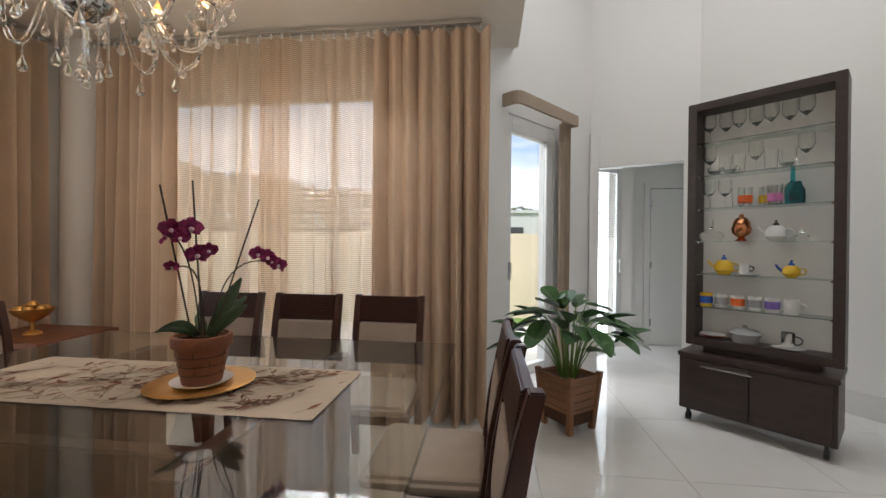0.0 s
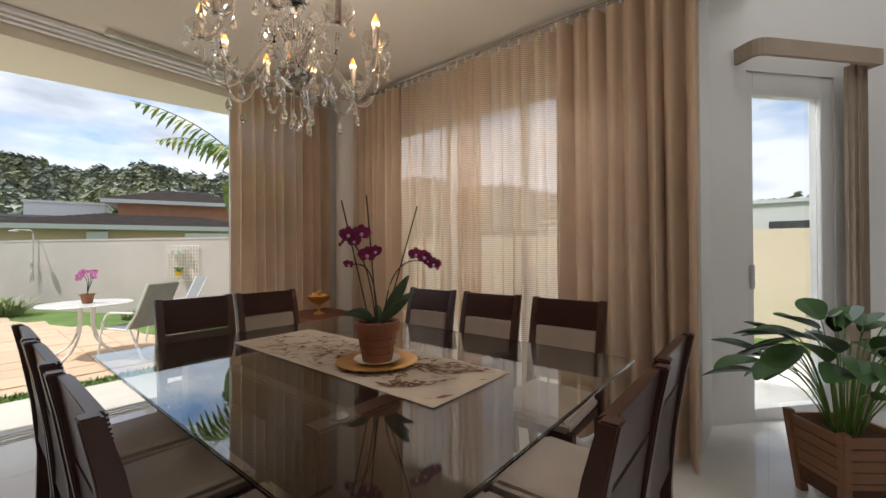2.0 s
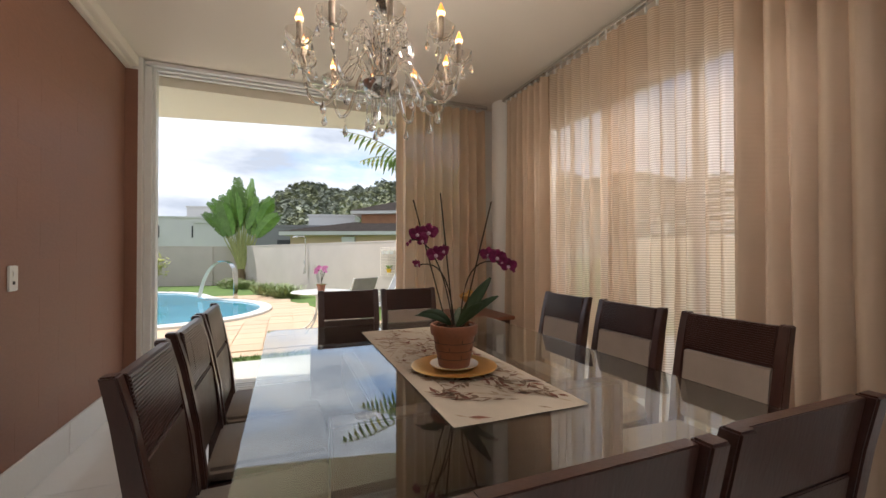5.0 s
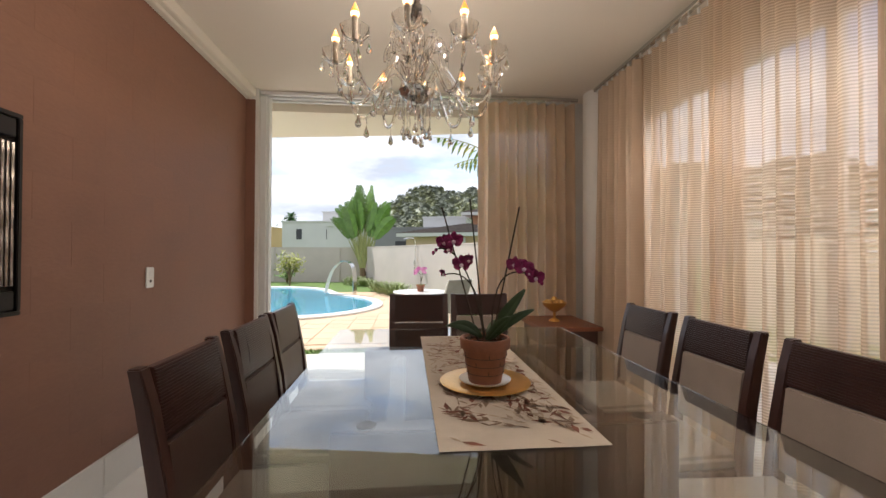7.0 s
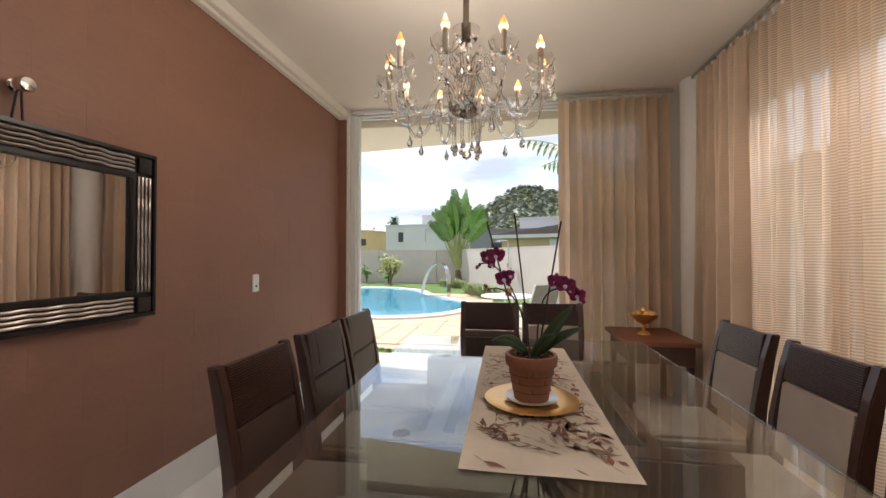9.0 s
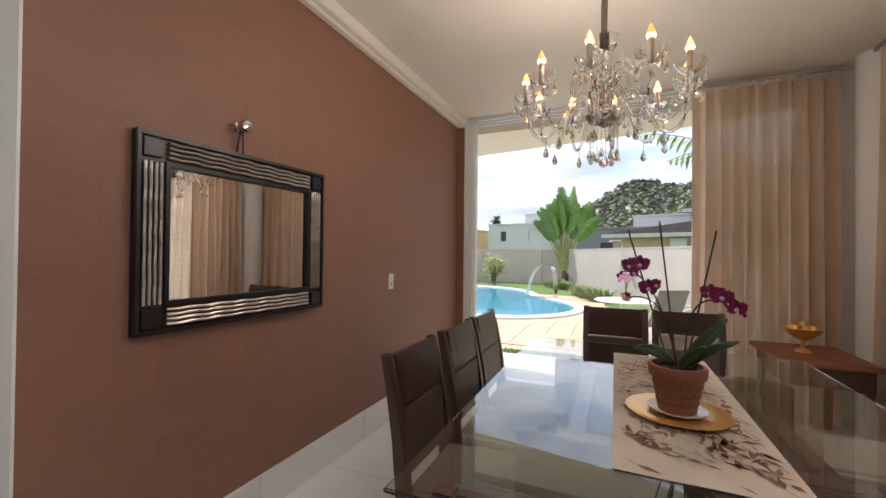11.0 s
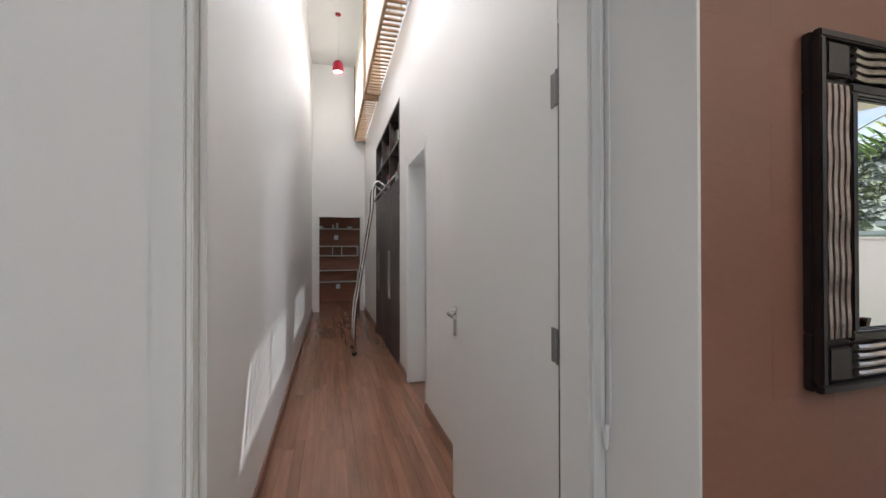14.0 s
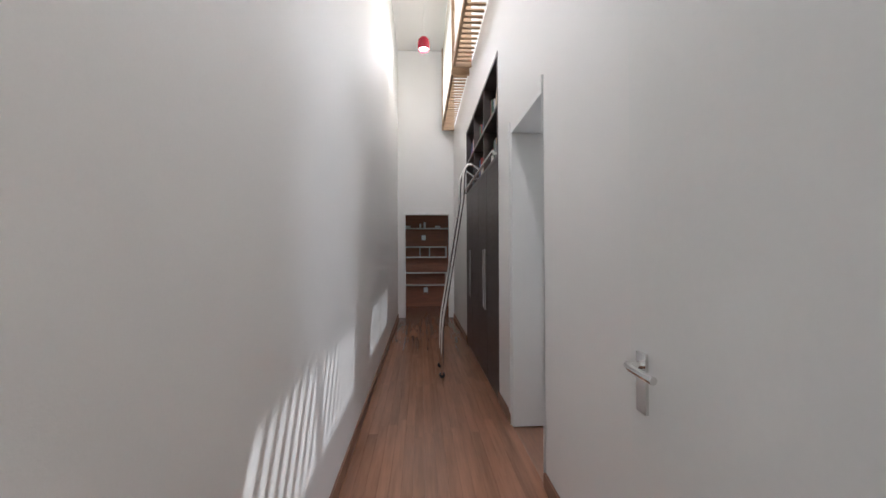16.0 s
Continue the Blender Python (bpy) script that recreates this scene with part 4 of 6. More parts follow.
for base, tip, w_, dr_ in (((0.01, 0.01, 0.15), (0.05, 0.14, 0.37), 0.048, 0.02), ((0.01, 0.01, 0.15), (0.05, 0.175, 0.335), 0.036, 0.06), ((0.02, 0.0, 0.15), (0.12, 0.07, 0.30), 0.042, 0.04), ((-0.01, -0.01, 0.16), (-0.05, -0.145, 0.30), 0.050, 0.10), ((0, 0.01, 0.15), (-0.07, 0.06, 0.25), 0.036, 0.03)):
    leaf(mb, base, tip, w_, 0.25, dr_, (0.8, -0.5, 0.5), 8)
o = mb.ob("leaf", ORCHL, orc, smooth=True)
o.modifiers.new("thick", 'SOLIDIFY').thickness = 0.003
mb = MB()
st1 = bez((-0.01, 0, 0.15), (0.0, -0.03, 0.35), (0.01, -0.10, 0.52), (0.02, -0.185, 0.50), 12)
st2 = bez((0.01, 0.0, 0.15), (0.01, -0.02, 0.32), (0.04, -0.06, 0.44), (0.02, -0.17, 0.40), 12)
st3 = bez((0.02, 0.02, 0.17), (0.04, 0.02, 0.34), (0.10, 0.03, 0.47), (0.205, 0.14, 0.40), 12)
for st in (st1, st2, st3):
    mb.tube(st, 0.0028, 6)
mb.ob("stem", STEM, orc, smooth=True)


def flower(root, at, face, s, petal=None):
    f = Vector(face).normalized()
    q = f.to_track_quat('Z', 'Y').to_matrix().to_4x4()
    m_ = Matrix.Translation(at) @ q
    mb_ = MB()
    for a, ln, wd in ((90, 0.034, 0.030), (215, 0.034, 0.028), (325, 0.034, 0.028), (10, 0.040, 0.042), (170, 0.040, 0.042)):
        c_, s_ = math.cos(radians(a)), math.sin(radians(a))
        pts_ = []
        for i in range(8):
            t_ = i / 7 * 6.28319
            u_, v_ = ln * 0.5 * (1 - math.cos(t_)), wd * 0.5 * math.sin(t_)
            pts_.append(m_ @ (s * Vector((u_ * c_ - v_ * s_, u_ * s_ + v_ * c_, 0.006 * math.sin(t_ * 2) + 0.010 * u_ / ln))))
        mb_.face(pts_)
    mb_.cur = 1
    mb_.lathe([(0.0, 0.018), (0.006, 0.014), (0.008, 0.006), (0.003, 0.0)], seg=8)
    k_ = len(mb_.v) - 32
    for i in range(k_, len(mb_.v)):
        mb_.v[i] = tuple(m_ @ (s * Vector(mb_.v[i]) + Vector((0, -0.006, 0))))
    mb_.ob("flower", [petal or PETAL, PETALW], root)


for at, fc, size in (((0.01, -0.155, 0.525), (0.8, -0.6, 0), 0.95), ((0.05, -0.125, 0.53), (0.9, -0.4, 0.1), 1.0), ((0.03, -0.14, 0.50), (0.5, -0.8, 0), 0.8), ((0.05, -0.095, 0.445), (0.8, -0.5, 0), 1.0), ((0.075, -0.07, 0.46), (0.4, -0.8, 0), 0.75), ((0.02, -0.16, 0.41), (0.3, -0.8, -0.3), 0.6),
                     ((0.155, 0.075, 0.445), (0.7, -0.6, 0.2), 0.85), ((0.175, 0.10, 0.435), (0.9, -0.3, 0), 0.9), ((0.20, 0.135, 0.405), (0.7, -0.6, -0.1), 0.85), ((0.185, 0.12, 0.42), (0.4, -0.9, 0), 0.7)):
    flower(orc, at, fc, size)
mb = MB()
for at in ((0.02, -0.19, 0.495), (0.018, -0.20, 0.485), (0.21, 0.15, 0.385)):
    mb.lathe([(0.0005, -0.009), (0.006, -0.004), (0.006, 0.003), (0.0005, 0.009)], at, 8, cap=False)
mb.ob("bud", PETAL, orc, smooth=True)

# chandelier
CX, CY = -0.75, 1.405
ch = thing("chandelier", "ten-arm crystal chandelier with lit candle bulbs and glass drops", "chandelier", pose(CX, CY, 1.93))
MB().lathe([(0.0, -0.05), (0.03, -0.045), (0.07, -0.015), (0.078, 0.005), (0.06, 0.015), (0.0, 0.018)], seg=28, cap=False).ob("bowl", CHROME, ch, smooth=True)
MB().lathe([(0.02, 0.015), (0.028, 0.05), (0.018, 0.09), (0.035, 0.13), (0.02, 0.17), (0.03, 0.21), (0.016, 0.25), (0.03, 0.28), (0.055, 0.31), (0.06, 0.345), (0.045, 0.35)], seg=20, cap=False).ob("stem", CRYSTAL, ch, smooth=True)
MB().tube([(0, 0, 0.30), (0.004, 0, 0.45), (-0.003, 0.003, 0.6), (0, 0, CZ - 1.93)], 0.013, 10).ob("cord_sleeve", STEM, ch, smooth=True)
MB().lathe([(0.06, -0.03), (0.055, 0.0)], (0, 0, CZ - 1.93), 24).ob("ceiling_rose", CHROME, ch, smooth=True)
armm = MB().tube(bez((0.05, 0, 0.02), (0.13, 0, 0.24), (0.17, 0, 0.02), (0.24, 0, -0.07), 12)[:-1] + bez((0.24, 0, -0.07), (0.30, 0, -0.13), (0.37, 0, -0.07), (0.37, 0, 0.11), 12), 0.0085, 8).mesh("arm", CRYSTAL, True)
loopm = MB().tube(bez((0.03, 0, 0.06), (0.06, 0, 0.30), (0.16, 0, 0.26), (0.15, 0, 0.14), 12), 0.007, 7).mesh("scroll", CRYSTAL, True)
prof = [(0.010, 0.10), (0.03, 0.105), (0.048, 0.125), (0.056, 0.155), (0.053, 0.156), (0.045, 0.13), (0.028, 0.112), (0.010, 0.108)]
cup = MB()
cup.loft([[((r_ * (1 + 0.10 * abs(math.sin(4 * 6.28319 * j / 32)))) * math.cos(6.28319 * j / 32) + 0.37, (r_ * (1 + 0.10 * abs(math.sin(4 * 6.28319 * j / 32)))) * math.sin(6.28319 * j / 32), z) for j in range(32)] for r_, z in prof], cap=False)
cupm = cup.mesh("cup", CRYSTAL, True)
tubem = MB().lathe([(0.012, 0.105), (0.013, 0.20), (0.010, 0.202)], (0.37, 0, 0), 14).mesh("candle", CANDLE, True)
flam = MB().lathe([(0.008, 0.20), (0.0165, 0.216), (0.0155, 0.232), (0.0075, 0.253), (0.001, 0.270)], (0.37, 0, 0), 14).mesh("bulb", BULB, True)
corem = MB().lathe([(0.006, 0.2015), (0.0168, 0.212), (0.0168, 0.222), (0.006, 0.2245)], (0.37, 0, 0), 12).mesh("bulb_core", BULBC, True)


def drop_mesh(name, ln, r_):
    d_ = MB()
    d_.lathe([(0.0005, 0.0), (r_ * 0.35, -ln * 0.25), (r_ * 0.9, -ln * 0.6), (r_, -ln * 0.75), (r_ * 0.7, -ln * 0.92), (0.0005, -ln)], (0, 0, 0), 8, cap=False)
    for k_ in range(3):
        d_.lathe([(0.0005, 0.006 + k_ * 0.011), (0.0042, 0.011 + k_ * 0.011), (0.0005, 0.016 + k_ * 0.011)], (0, 0, 0), 6, cap=False)
    return d_.mesh(name, CRYSTAL)


dropm, bigm = drop_mesh("drop", 0.056, 0.0125), drop_mesh("drop", 0.070, 0.0145)
chainm = MB()
for k in range(14):
    chainm.lathe([(0.0005, -0.010 * k), (0.0048, -0.010 * k - 0.005), (0.0005, -0.010 * k - 0.0099)], (0, 0, 0), 6, cap=False)
chainm = chainm.mesh("bead_chain", CRYSTAL)
for k in range(10):
    a = 36 * k - 7
    rot = Matrix.Rotation(radians(a), 4, 'Z') @ Matrix.Diagonal((0.90, 0.90, 0.82, 1))
    for nm, me in (("arm", armm), ("cup", cupm), ("candle", tubem), ("bulb", flam), ("bulb_core", corem), ("scroll", loopm)):
        o = new(nm, me)
        o.parent, o.matrix_basis = ch, rot
    o = new("scroll", loopm)
    o.parent, o.matrix_basis = ch, Matrix.Rotation(radians(a + 18), 4, 'Z') @ Matrix.Diagonal((0.8, 0.8, 1.0, 1))
    for j in range(5):
        b_ = 6.28319 * j / 5
        o = new("drop", dropm)
        o.parent, o.matrix_basis = ch, rot @ pose(0.37 + 0.056 * math.cos(b_), 0.056 * math.sin(b_), 0.105)
    for rr, zz in ((0.27, -0.135), (0.165, -0.03)):
        o = new("drop", bigm if rr > 0.2 else dropm)
        o.parent, o.matrix_basis = ch, rot @ pose(rr, 0, zz)
    o = new("bead_chain", chainm)
    o.parent, o.matrix_basis = ch, rot @ pose(0.065, 0, -0.01 if k % 2 else 0.005)
    o = new("drop", dropm)
    o.parent, o.matrix_basis = ch, rot @ pose(0.065, 0, -0.185 if k % 2 else -0.17)
o = new("ball", MB().lathe([(0.0005, -0.02), (0.014, -0.014), (0.02, 0), (0.014, 0.014), (0.0005, 0.02)], (0, 0, -0.20), 12, cap=False).mesh("ball", CRYSTAL))
o.parent = ch
for k in range(5):
    a = radians(72 * k - 7)
    lampc = new("chandelier_light", bpy.data.lights.new("chandelier_light", 'POINT'))
    lampc.data.energy, lampc.data.color, lampc.data.shadow_soft_size = 3.3, (1.0, 0.86, 0.68), 0.01
    lampc.location = (CX + 0.333 * math.cos(a), CY + 0.333 * math.sin(a), 1.93 + 0.30)


# curtains
def pleats(x0, x1, top, bottom, pitch, amp, seed, n=None):
    r_ = random.Random(seed)
    n = n or int(abs(x1 - x0) / 0.008)
    ph, rows_ = [0.0], []
    for i in range(n):
        ph.append(ph[-1] + abs(x1 - x0) / n / pitch * 6.28319 * r_.uniform(0.55, 1.5))
    k1, k2 = r_.uniform(0, 6), r_.uniform(0, 6)
    m_ = 10
    for j in range(m_ + 1):
        s_ = j / m_
        z = top + (bottom - top) * s_
        rows_.append([(x0 + (x1 - x0) * i / n + 0.012 * s_ * math.sin(ph[i] * 0.31 + k1), amp * (0.55 + 0.6 * s_) * (1.25 - 2.0 * abs(math.sin(0.5 * ph[i] + 0.15 * math.sin(s_ * 3 + k2))) + 0.40 * math.sin(ph[i] * 0.53 + k1 + s_)), z) for i in range(n + 1)])
    return MB().loft(rows_, cap=False, closed=False)


def hanging(m, spans, label, seed):
    """One curtain: pleated lengths, a heading tape, gliders and the track's hooks."""
    c_ = thing("curtain", label, "curtain", m)
    for k_, (a_, b_, mt_, pitch, amp, off_) in enumerate(spans):
        o_ = pleats(a_, b_, CZ - 0.075, 0.015, pitch, amp, seed + k_).ob("cloth" if mt_ is not SHEER else "sheer_cloth", mt_, c_, smooth=True)
        o_.location = (0, off_, 0)
        hk = MB()
        x_ = min(a_, b_)
        while x_ < max(a_, b_):
            hk.box(x_, x_ + 0.012, off_ - 0.006, off_ + 0.006, CZ - 0.08, CZ - 0.045)
            x_ += 0.085
        hk.ob("hooks", PORC, c_)["kind"] = "stuff"
    return c_


hanging(pose(0, 3.16, 0), [(-2.66, -1.95, CURT, 0.105, 0.070, 0.0), (-2.0, -0.38, SHEER, 0.10, 0.045, 0.03), (-1.28, -1.05, SHEER, 0.06, 0.018, -0.01), (-0.42, 0.42, CURT, 0.115, 0.074, 0.0)], "beige floor-length curtains with sheer middle lengths", 3)
hanging(pose(-2.98, 0, 0, 0, 0, 90), [(2.08, 3.07, CURTW, 0.105, 0.070, 0.0)], "beige striped curtain drawn beside the sliding door", 21)
tr = MB().box(-2.72, 0.36, 3.145, 3.185, CZ - 0.045, CZ - 0.012)
o = tr.ob("curtain_track", STEEL, None, bevel=0.004)
tagged(o, "silver curtain track under the dining ceiling", "curtain track", "curtain tracks")
o = MB().box(-3.0, -2.96, 1.2, 3.1, CZ - 0.045, CZ - 0.012).ob("curtain_track", STEEL, None, bevel=0.004)
tagged(o, "silver curtain track above the sliding door", "curtain track", "curtain tracks")

# blind cord beside the corridor doorway
cd = thing("blind_cord", "thin white beaded blind cord hanging in a loop", "cord", pose(0.542, PY + 0.03, 0))
MB().tube([(0.0, 0, 4.9), (0.0, 0, 0.9)] + bez((0.0, 0, 0.9), (0, 0, 0.85), (0.025, 0, 0.85), (0.025, 0, 0.9), 6) + [Vector((0.025, 0, 4.9))], 0.0022, 5).ob("loop", PORC, cd)
MB().lathe([(0.004, 0.0), (0.007, 0.01), (0.007, 0.05), (0.004, 0.06)], (0.0125, 0, 0.82), 8).ob("weight", PORC, cd)

# wall mirror
mi = thing("wall_mirror", "wall mirror in an ebony frame with wavy silver rods", "mirror", pose(-0.264, BY + 0.0155, 1.396, 0, 0, -1.8))
HW, HH, FW = 0.492, 0.388, 0.125
MB().box(-HW + FW - 0.02, HW - FW + 0.02, 0.004, 0.014, -HH + FW - 0.02, HH - FW + 0.02).ob("glass", MIRROR, mi)
mb = MB()
for a, b, c_, d_ in ((-HW, HW, HH - FW, HH), (-HW, HW, -HH, -HH + FW), (-HW, -HW + FW, -HH + FW, HH - FW), (HW - FW, HW, -HH + FW, HH - FW)):
    mb.box(a, b, 0.0, 0.02, c_, d_)
for a, b, c_, d_ in ((-HW, HW, HH - 0.018, HH), (-HW, HW, -HH, -HH + 0.018), (-HW, -HW + 0.018, -HH + 0.018, HH - 0.018), (HW - 0.018, HW, -HH + 0.018, HH - 0.018)):
    mb.box(a, b, 0.02, 0.038, c_, d_)
q = FW - 0.02
for a, b, c_, d_ in ((-HW + q, HW - q, HH - FW, HH - q), (-HW + q, HW - q, -HH + q, -HH + FW), (-HW + q, -HW + FW, -HH + FW, HH - FW), (HW - FW, HW - q, -HH + FW, HH - FW)):
    mb.box(a, b, 0.02, 0.034, c_, d_)
for sx in (-1, 1):
    for sz in (-1, 1):
        mb.box(sx * (HW - 0.06) - 0.035, sx * (HW - 0.06) + 0.035, 0.02, 0.036, sz * (HH - 0.06) - 0.035, sz * (HH - 0.06) + 0.035)
mb.ob("frame", MFRAME, mi, bevel=0.003)
for k in range(4):
    dlt = (k - 1.5) * 0.019
    for s in (-1, 1):
        n = 48
        MB().tube([(-HW + 0.115 + (2 * HW - 0.23) * i / n, 0.030 + 0.002 * math.sin(i * 0.8), s * (HH - 0.062) + dlt + 0.0017 * math.sin(i * 0.8)) for i in range(n + 1)], 0.0066, 6).ob("rod", ROD, mi, smooth=True)
        n = 36
        MB().tube([(s * (HW - 0.062) + dlt + 0.0017 * math.sin(i * 0.8), 0.030 + 0.002 * math.sin(i * 0.8), -HH + 0.115 + (2 * HH - 0.23) * i / n) for i in range(n + 1)], 0.0066, 6).ob("rod", ROD, mi, smooth=True)
MB().tube([(0.03, 0.008, HH - 0.005), (0.044, 0.02, 0.52)], 0.004, 6).tube([(0.065, 0.008, HH - 0.005), (0.052, 0.02, 0.52)], 0.004, 6).ob("strap", MFRAME, mi)
hk = thing("wall_hook", "round steel wall knob holding the mirror strap", "hook", pose(-0.217, BY, 1.915, -90))
MB().lathe([(0.022, 0.0), (0.022, 0.006), (0.013, 0.008), (0.013, 0.035), (0.027, 0.037), (0.029, 0.062), (0.024, 0.072), (0.0, 0.074)], seg=20, cap=False).ob("knob", CHROME, hk, smooth=True)
sw = thing("light_switch", "white plastic switch and socket plate on the brown wall", "switch", pose(-1.63, BY, 1.10))
MB().box(-0.036, 0.036, 0, 0.009, -0.062, 0.062).ob("plate", PORC, sw, bevel=0.004)
MB().box(-0.012, 0.012, 0.009, 0.013, 0.008, 0.035).ob("rocker", PORC, sw, bevel=0.002)
MB().lathe([(0.009, 0.0), (0.009, 0.002)], seg=14).ob("socket", BLACK, sw, m=pose(0, 0.009, -0.022, -90))

# console table with a gold fruit bowl
cn = thing("console_table", "small reddish wooden console table with a drawer", "console table", pose(-2.58, 2.72, 0))
MB().box(-0.36, 0.30, -0.24, 0.30, 0.60, 0.635).ob("top", BWOOD, cn, bevel=0.005)
MB().box(-0.32, 0.26, -0.20, 0.27, 0.45, 0.60).ob("drawer_box", DARK, cn, bevel=0.004)
for x in (-0.30, 0.24):
    for y in (-0.18, 0.24):
        MB().box(x - 0.022, x + 0.022, y - 0.022, y + 0.022, 0, 0.45).ob("leg", DARK, cn, bevel=0.004)
bw = thing("gold_bowl", "golden stemmed bowl filled with gold balls", "bowl", pose(-2.62, 2.72, 0.635))
MB().lathe([(0.0, 0.0), (0.05, 0.0), (0.045, 0.012), (0.012, 0.03), (0.012, 0.08), (0.05, 0.10), (0.10, 0.14), (0.115, 0.175), (0.108, 0.175), (0.09, 0.145), (0.0, 0.11)], seg=28, cap=False).ob("bowl", GOLD, bw, smooth=True)
for k in range(7):
    a = k * 1.05
    rr = 0.0 if k == 6 else 0.062
    MB().lathe([(0.0005, -0.034), (0.022, -0.026), (0.034, 0), (0.022, 0.026), (0.0005, 0.034)], (rr * math.cos(a), rr * math.sin(a), 0.165 + (0.03 if k == 6 else 0)), 14, cap=False).ob("ball", GOLD, bw, smooth=True)

# ---- hall things ----
# display cabinet
A, B2 = Vector((1.865, 3.50)), Vector((2.465, 2.945))
DC, LC = wall_frame(A, B2)
cab = thing("display_cabinet", "tall wenge display cabinet with glass shelves on a drawer base", "cabinet", DC)
W2 = LC + 0.02
BH = 0.50
MB().box(-0.02, W2 - 0.02, -0.02, 0.40, 0.09, BH - 0.03).box(-0.03, W2 - 0.01, -0.03, 0.41, BH - 0.03, BH).ob("base", WENGE, cab, bevel=0.003)
for k in range(2):
    a = 0.0 + k * (W2 - 0.04) / 2
    MB().box(a + 0.003, a + (W2 - 0.04) / 2 - 0.003, -0.036, -0.02, 0.11, BH - 0.05).ob("drawer_front", WENGE, cab, bevel=0.002)
MB().box(0.12, 0.42, -0.05, -0.036, BH - 0.085, BH - 0.073).ob("handle", STEEL, cab, bevel=0.002)
for x in (0.03, W2 - 0.07):
    for y in (0.02, 0.34):
        MB().tube([(x - 0.012, y, 0.03), (x + 0.012, y, 0.03)], 0.03, 14).box(x - 0.01, x + 0.01, y - 0.01, y + 0.01, 0.03, 0.092).ob("castor", BLACK, cab)
UZ0, UZ1, UD = 0.55, 2.32, 0.20
UY = 0.04
mb = MB().box(0.0, 0.055, UY, UY + UD, UZ0, UZ1).box(W2 - 0.055, W2, UY, UY + UD, UZ0, UZ1).box(0.055, W2 - 0.055, UY, UY + UD, UZ0, UZ0 + 0.055).box(0.055, W2 - 0.055, UY, UY + UD, UZ1 - 0.055, UZ1)
mb.box(0.1, W2 - 0.1, UY + 0.05, UY + UD - 0.03, BH, UZ0)
mb.ob("case", WENGE, cab, bevel=0.003)
MB().box(0.055, W2 - 0.055, UY + UD - 0.012, UY + UD - 0.004, UZ0 + 0.055, UZ1 - 0.055).ob("back_panel", WHITE, cab)
SZ = [UZ0 + 0.055] + [0.835 + 0.238 * k for k in range(6)]
for z in SZ[1:]:
    MB().box(0.058, W2 - 0.058, UY + 0.012, UY + UD - 0.015, z - 0.006, z).ob("glass_shelf", SHELFG, cab).visible_shadow = False
    for x in (0.055, W2 - 0.067):
        MB().box(x, x + 0.012, UY + 0.03, UY + 0.042, z - 0.016, z - 0.0065).ob("shelf_pin", CHROME, cab)


def ware(name, prof, mt, label, x, z, y=0.10, handle=None, extra=None, seg=18, cat=None, grp=""):
    o_ = thing(name, label, cat or name.split("_")[-1], DC @ pose(x, UY + y, z + 0.001, 0, 0, 0) @ Matrix.Scale(1.18, 4), grp)
    MB().lathe(prof, seg=seg, cap=False).ob("body", mt, o_, smooth=True).visible_shadow = mt is not CLEAR
    if handle:
        r_, z_, h_, hm = handle
        MB().tube(bez((r_ * 0.95, 0, z_ + h_ / 2), (r_ + h_ * 0.9, 0, z_ + h_ / 2), (r_ + h_ * 0.9, 0, z_ - h_ / 2), (r_ * 0.95, 0, z_ - h_ / 2), 8), 0.004, 6).ob("handle", hm, o_, smooth=True)
    if extra:
        extra(o_)
    return o_


goblet = [(0.0, 0.0), (0.026, 0.001), (0.004, 0.006), (0.004, 0.06), (0.018, 0.075), (0.028, 0.10), (0.026, 0.15), (0.0245, 0.15), (0.0265, 0.10), (0.016, 0.077), (0.0, 0.07)]
tumbler = [(0.0, 0.0), (0.022, 0.0), (0.027, 0.09), (0.0255, 0.09), (0.0205, 0.006), (0.0, 0.006)]
goblet, tumbler = [(r_ * 1.32, z * 1.18) for r_, z in goblet], [(r_ * 1.3, z * 1.25) for r_, z in tumbler]
mug = [(0.0, 0.0), (0.030, 0.0), (0.033, 0.004), (0.034, 0.082), (0.031, 0.082), (0.030, 0.008), (0.0, 0.007)]
xs = [0.12 + 0.088 * k for k in range(7)]
for k, x in enumerate(xs):
    ware("wine_glass", goblet, CLEAR, "clear stemmed wine glass on a glass shelf", x, SZ[6], 0.07 + 0.05 * (k % 2), seg=14, cat="glass", grp="glasses in the cabinet")
    ware("drinking_glass", tumbler if k % 3 else goblet, CLEAR, "clear drinking glass on a glass shelf", x, SZ[5], 0.08 + 0.03 * (k % 2), seg=14, cat="glass", grp="glasses in the cabinet")
for k, x in enumerate(xs[:6]):
    ware("drinking_glass", goblet if k in (0, 1) else tumbler, CLEAR, "clear drinking glass on a glass shelf", x, SZ[4], 0.07 + 0.04 * (k % 2), seg=14, cat="glass", grp="glasses in the cabinet")
ware("glass_bottle", [(0.0, 0.0), (0.034, 0.0), (0.036, 0.09), (0.03, 0.11), (0.011, 0.13), (0.010, 0.20), (0.0, 0.20)], TEAL, "teal glass bottle with a long neck", 0.58, SZ[4], 0.11)
ware("glass_flask", [(0.0, 0.0), (0.034, 0.0), (0.034, 0.07), (0.02, 0.10), (0.016, 0.12), (0.0, 0.12)], TEAL, "squat teal flask with a pale label", 0.61, SZ[4], 0.06)
ware("covered_dish", [(0.0, 0.0), (0.05, 0.0), (0.065, 0.03), (0.06, 0.05), (0.02, 0.075), (0.008, 0.09), (0.010, 0.13), (0.0, 0.135)], CLEAR, "clear glass covered dish with a tall knob", 0.13, SZ[3])
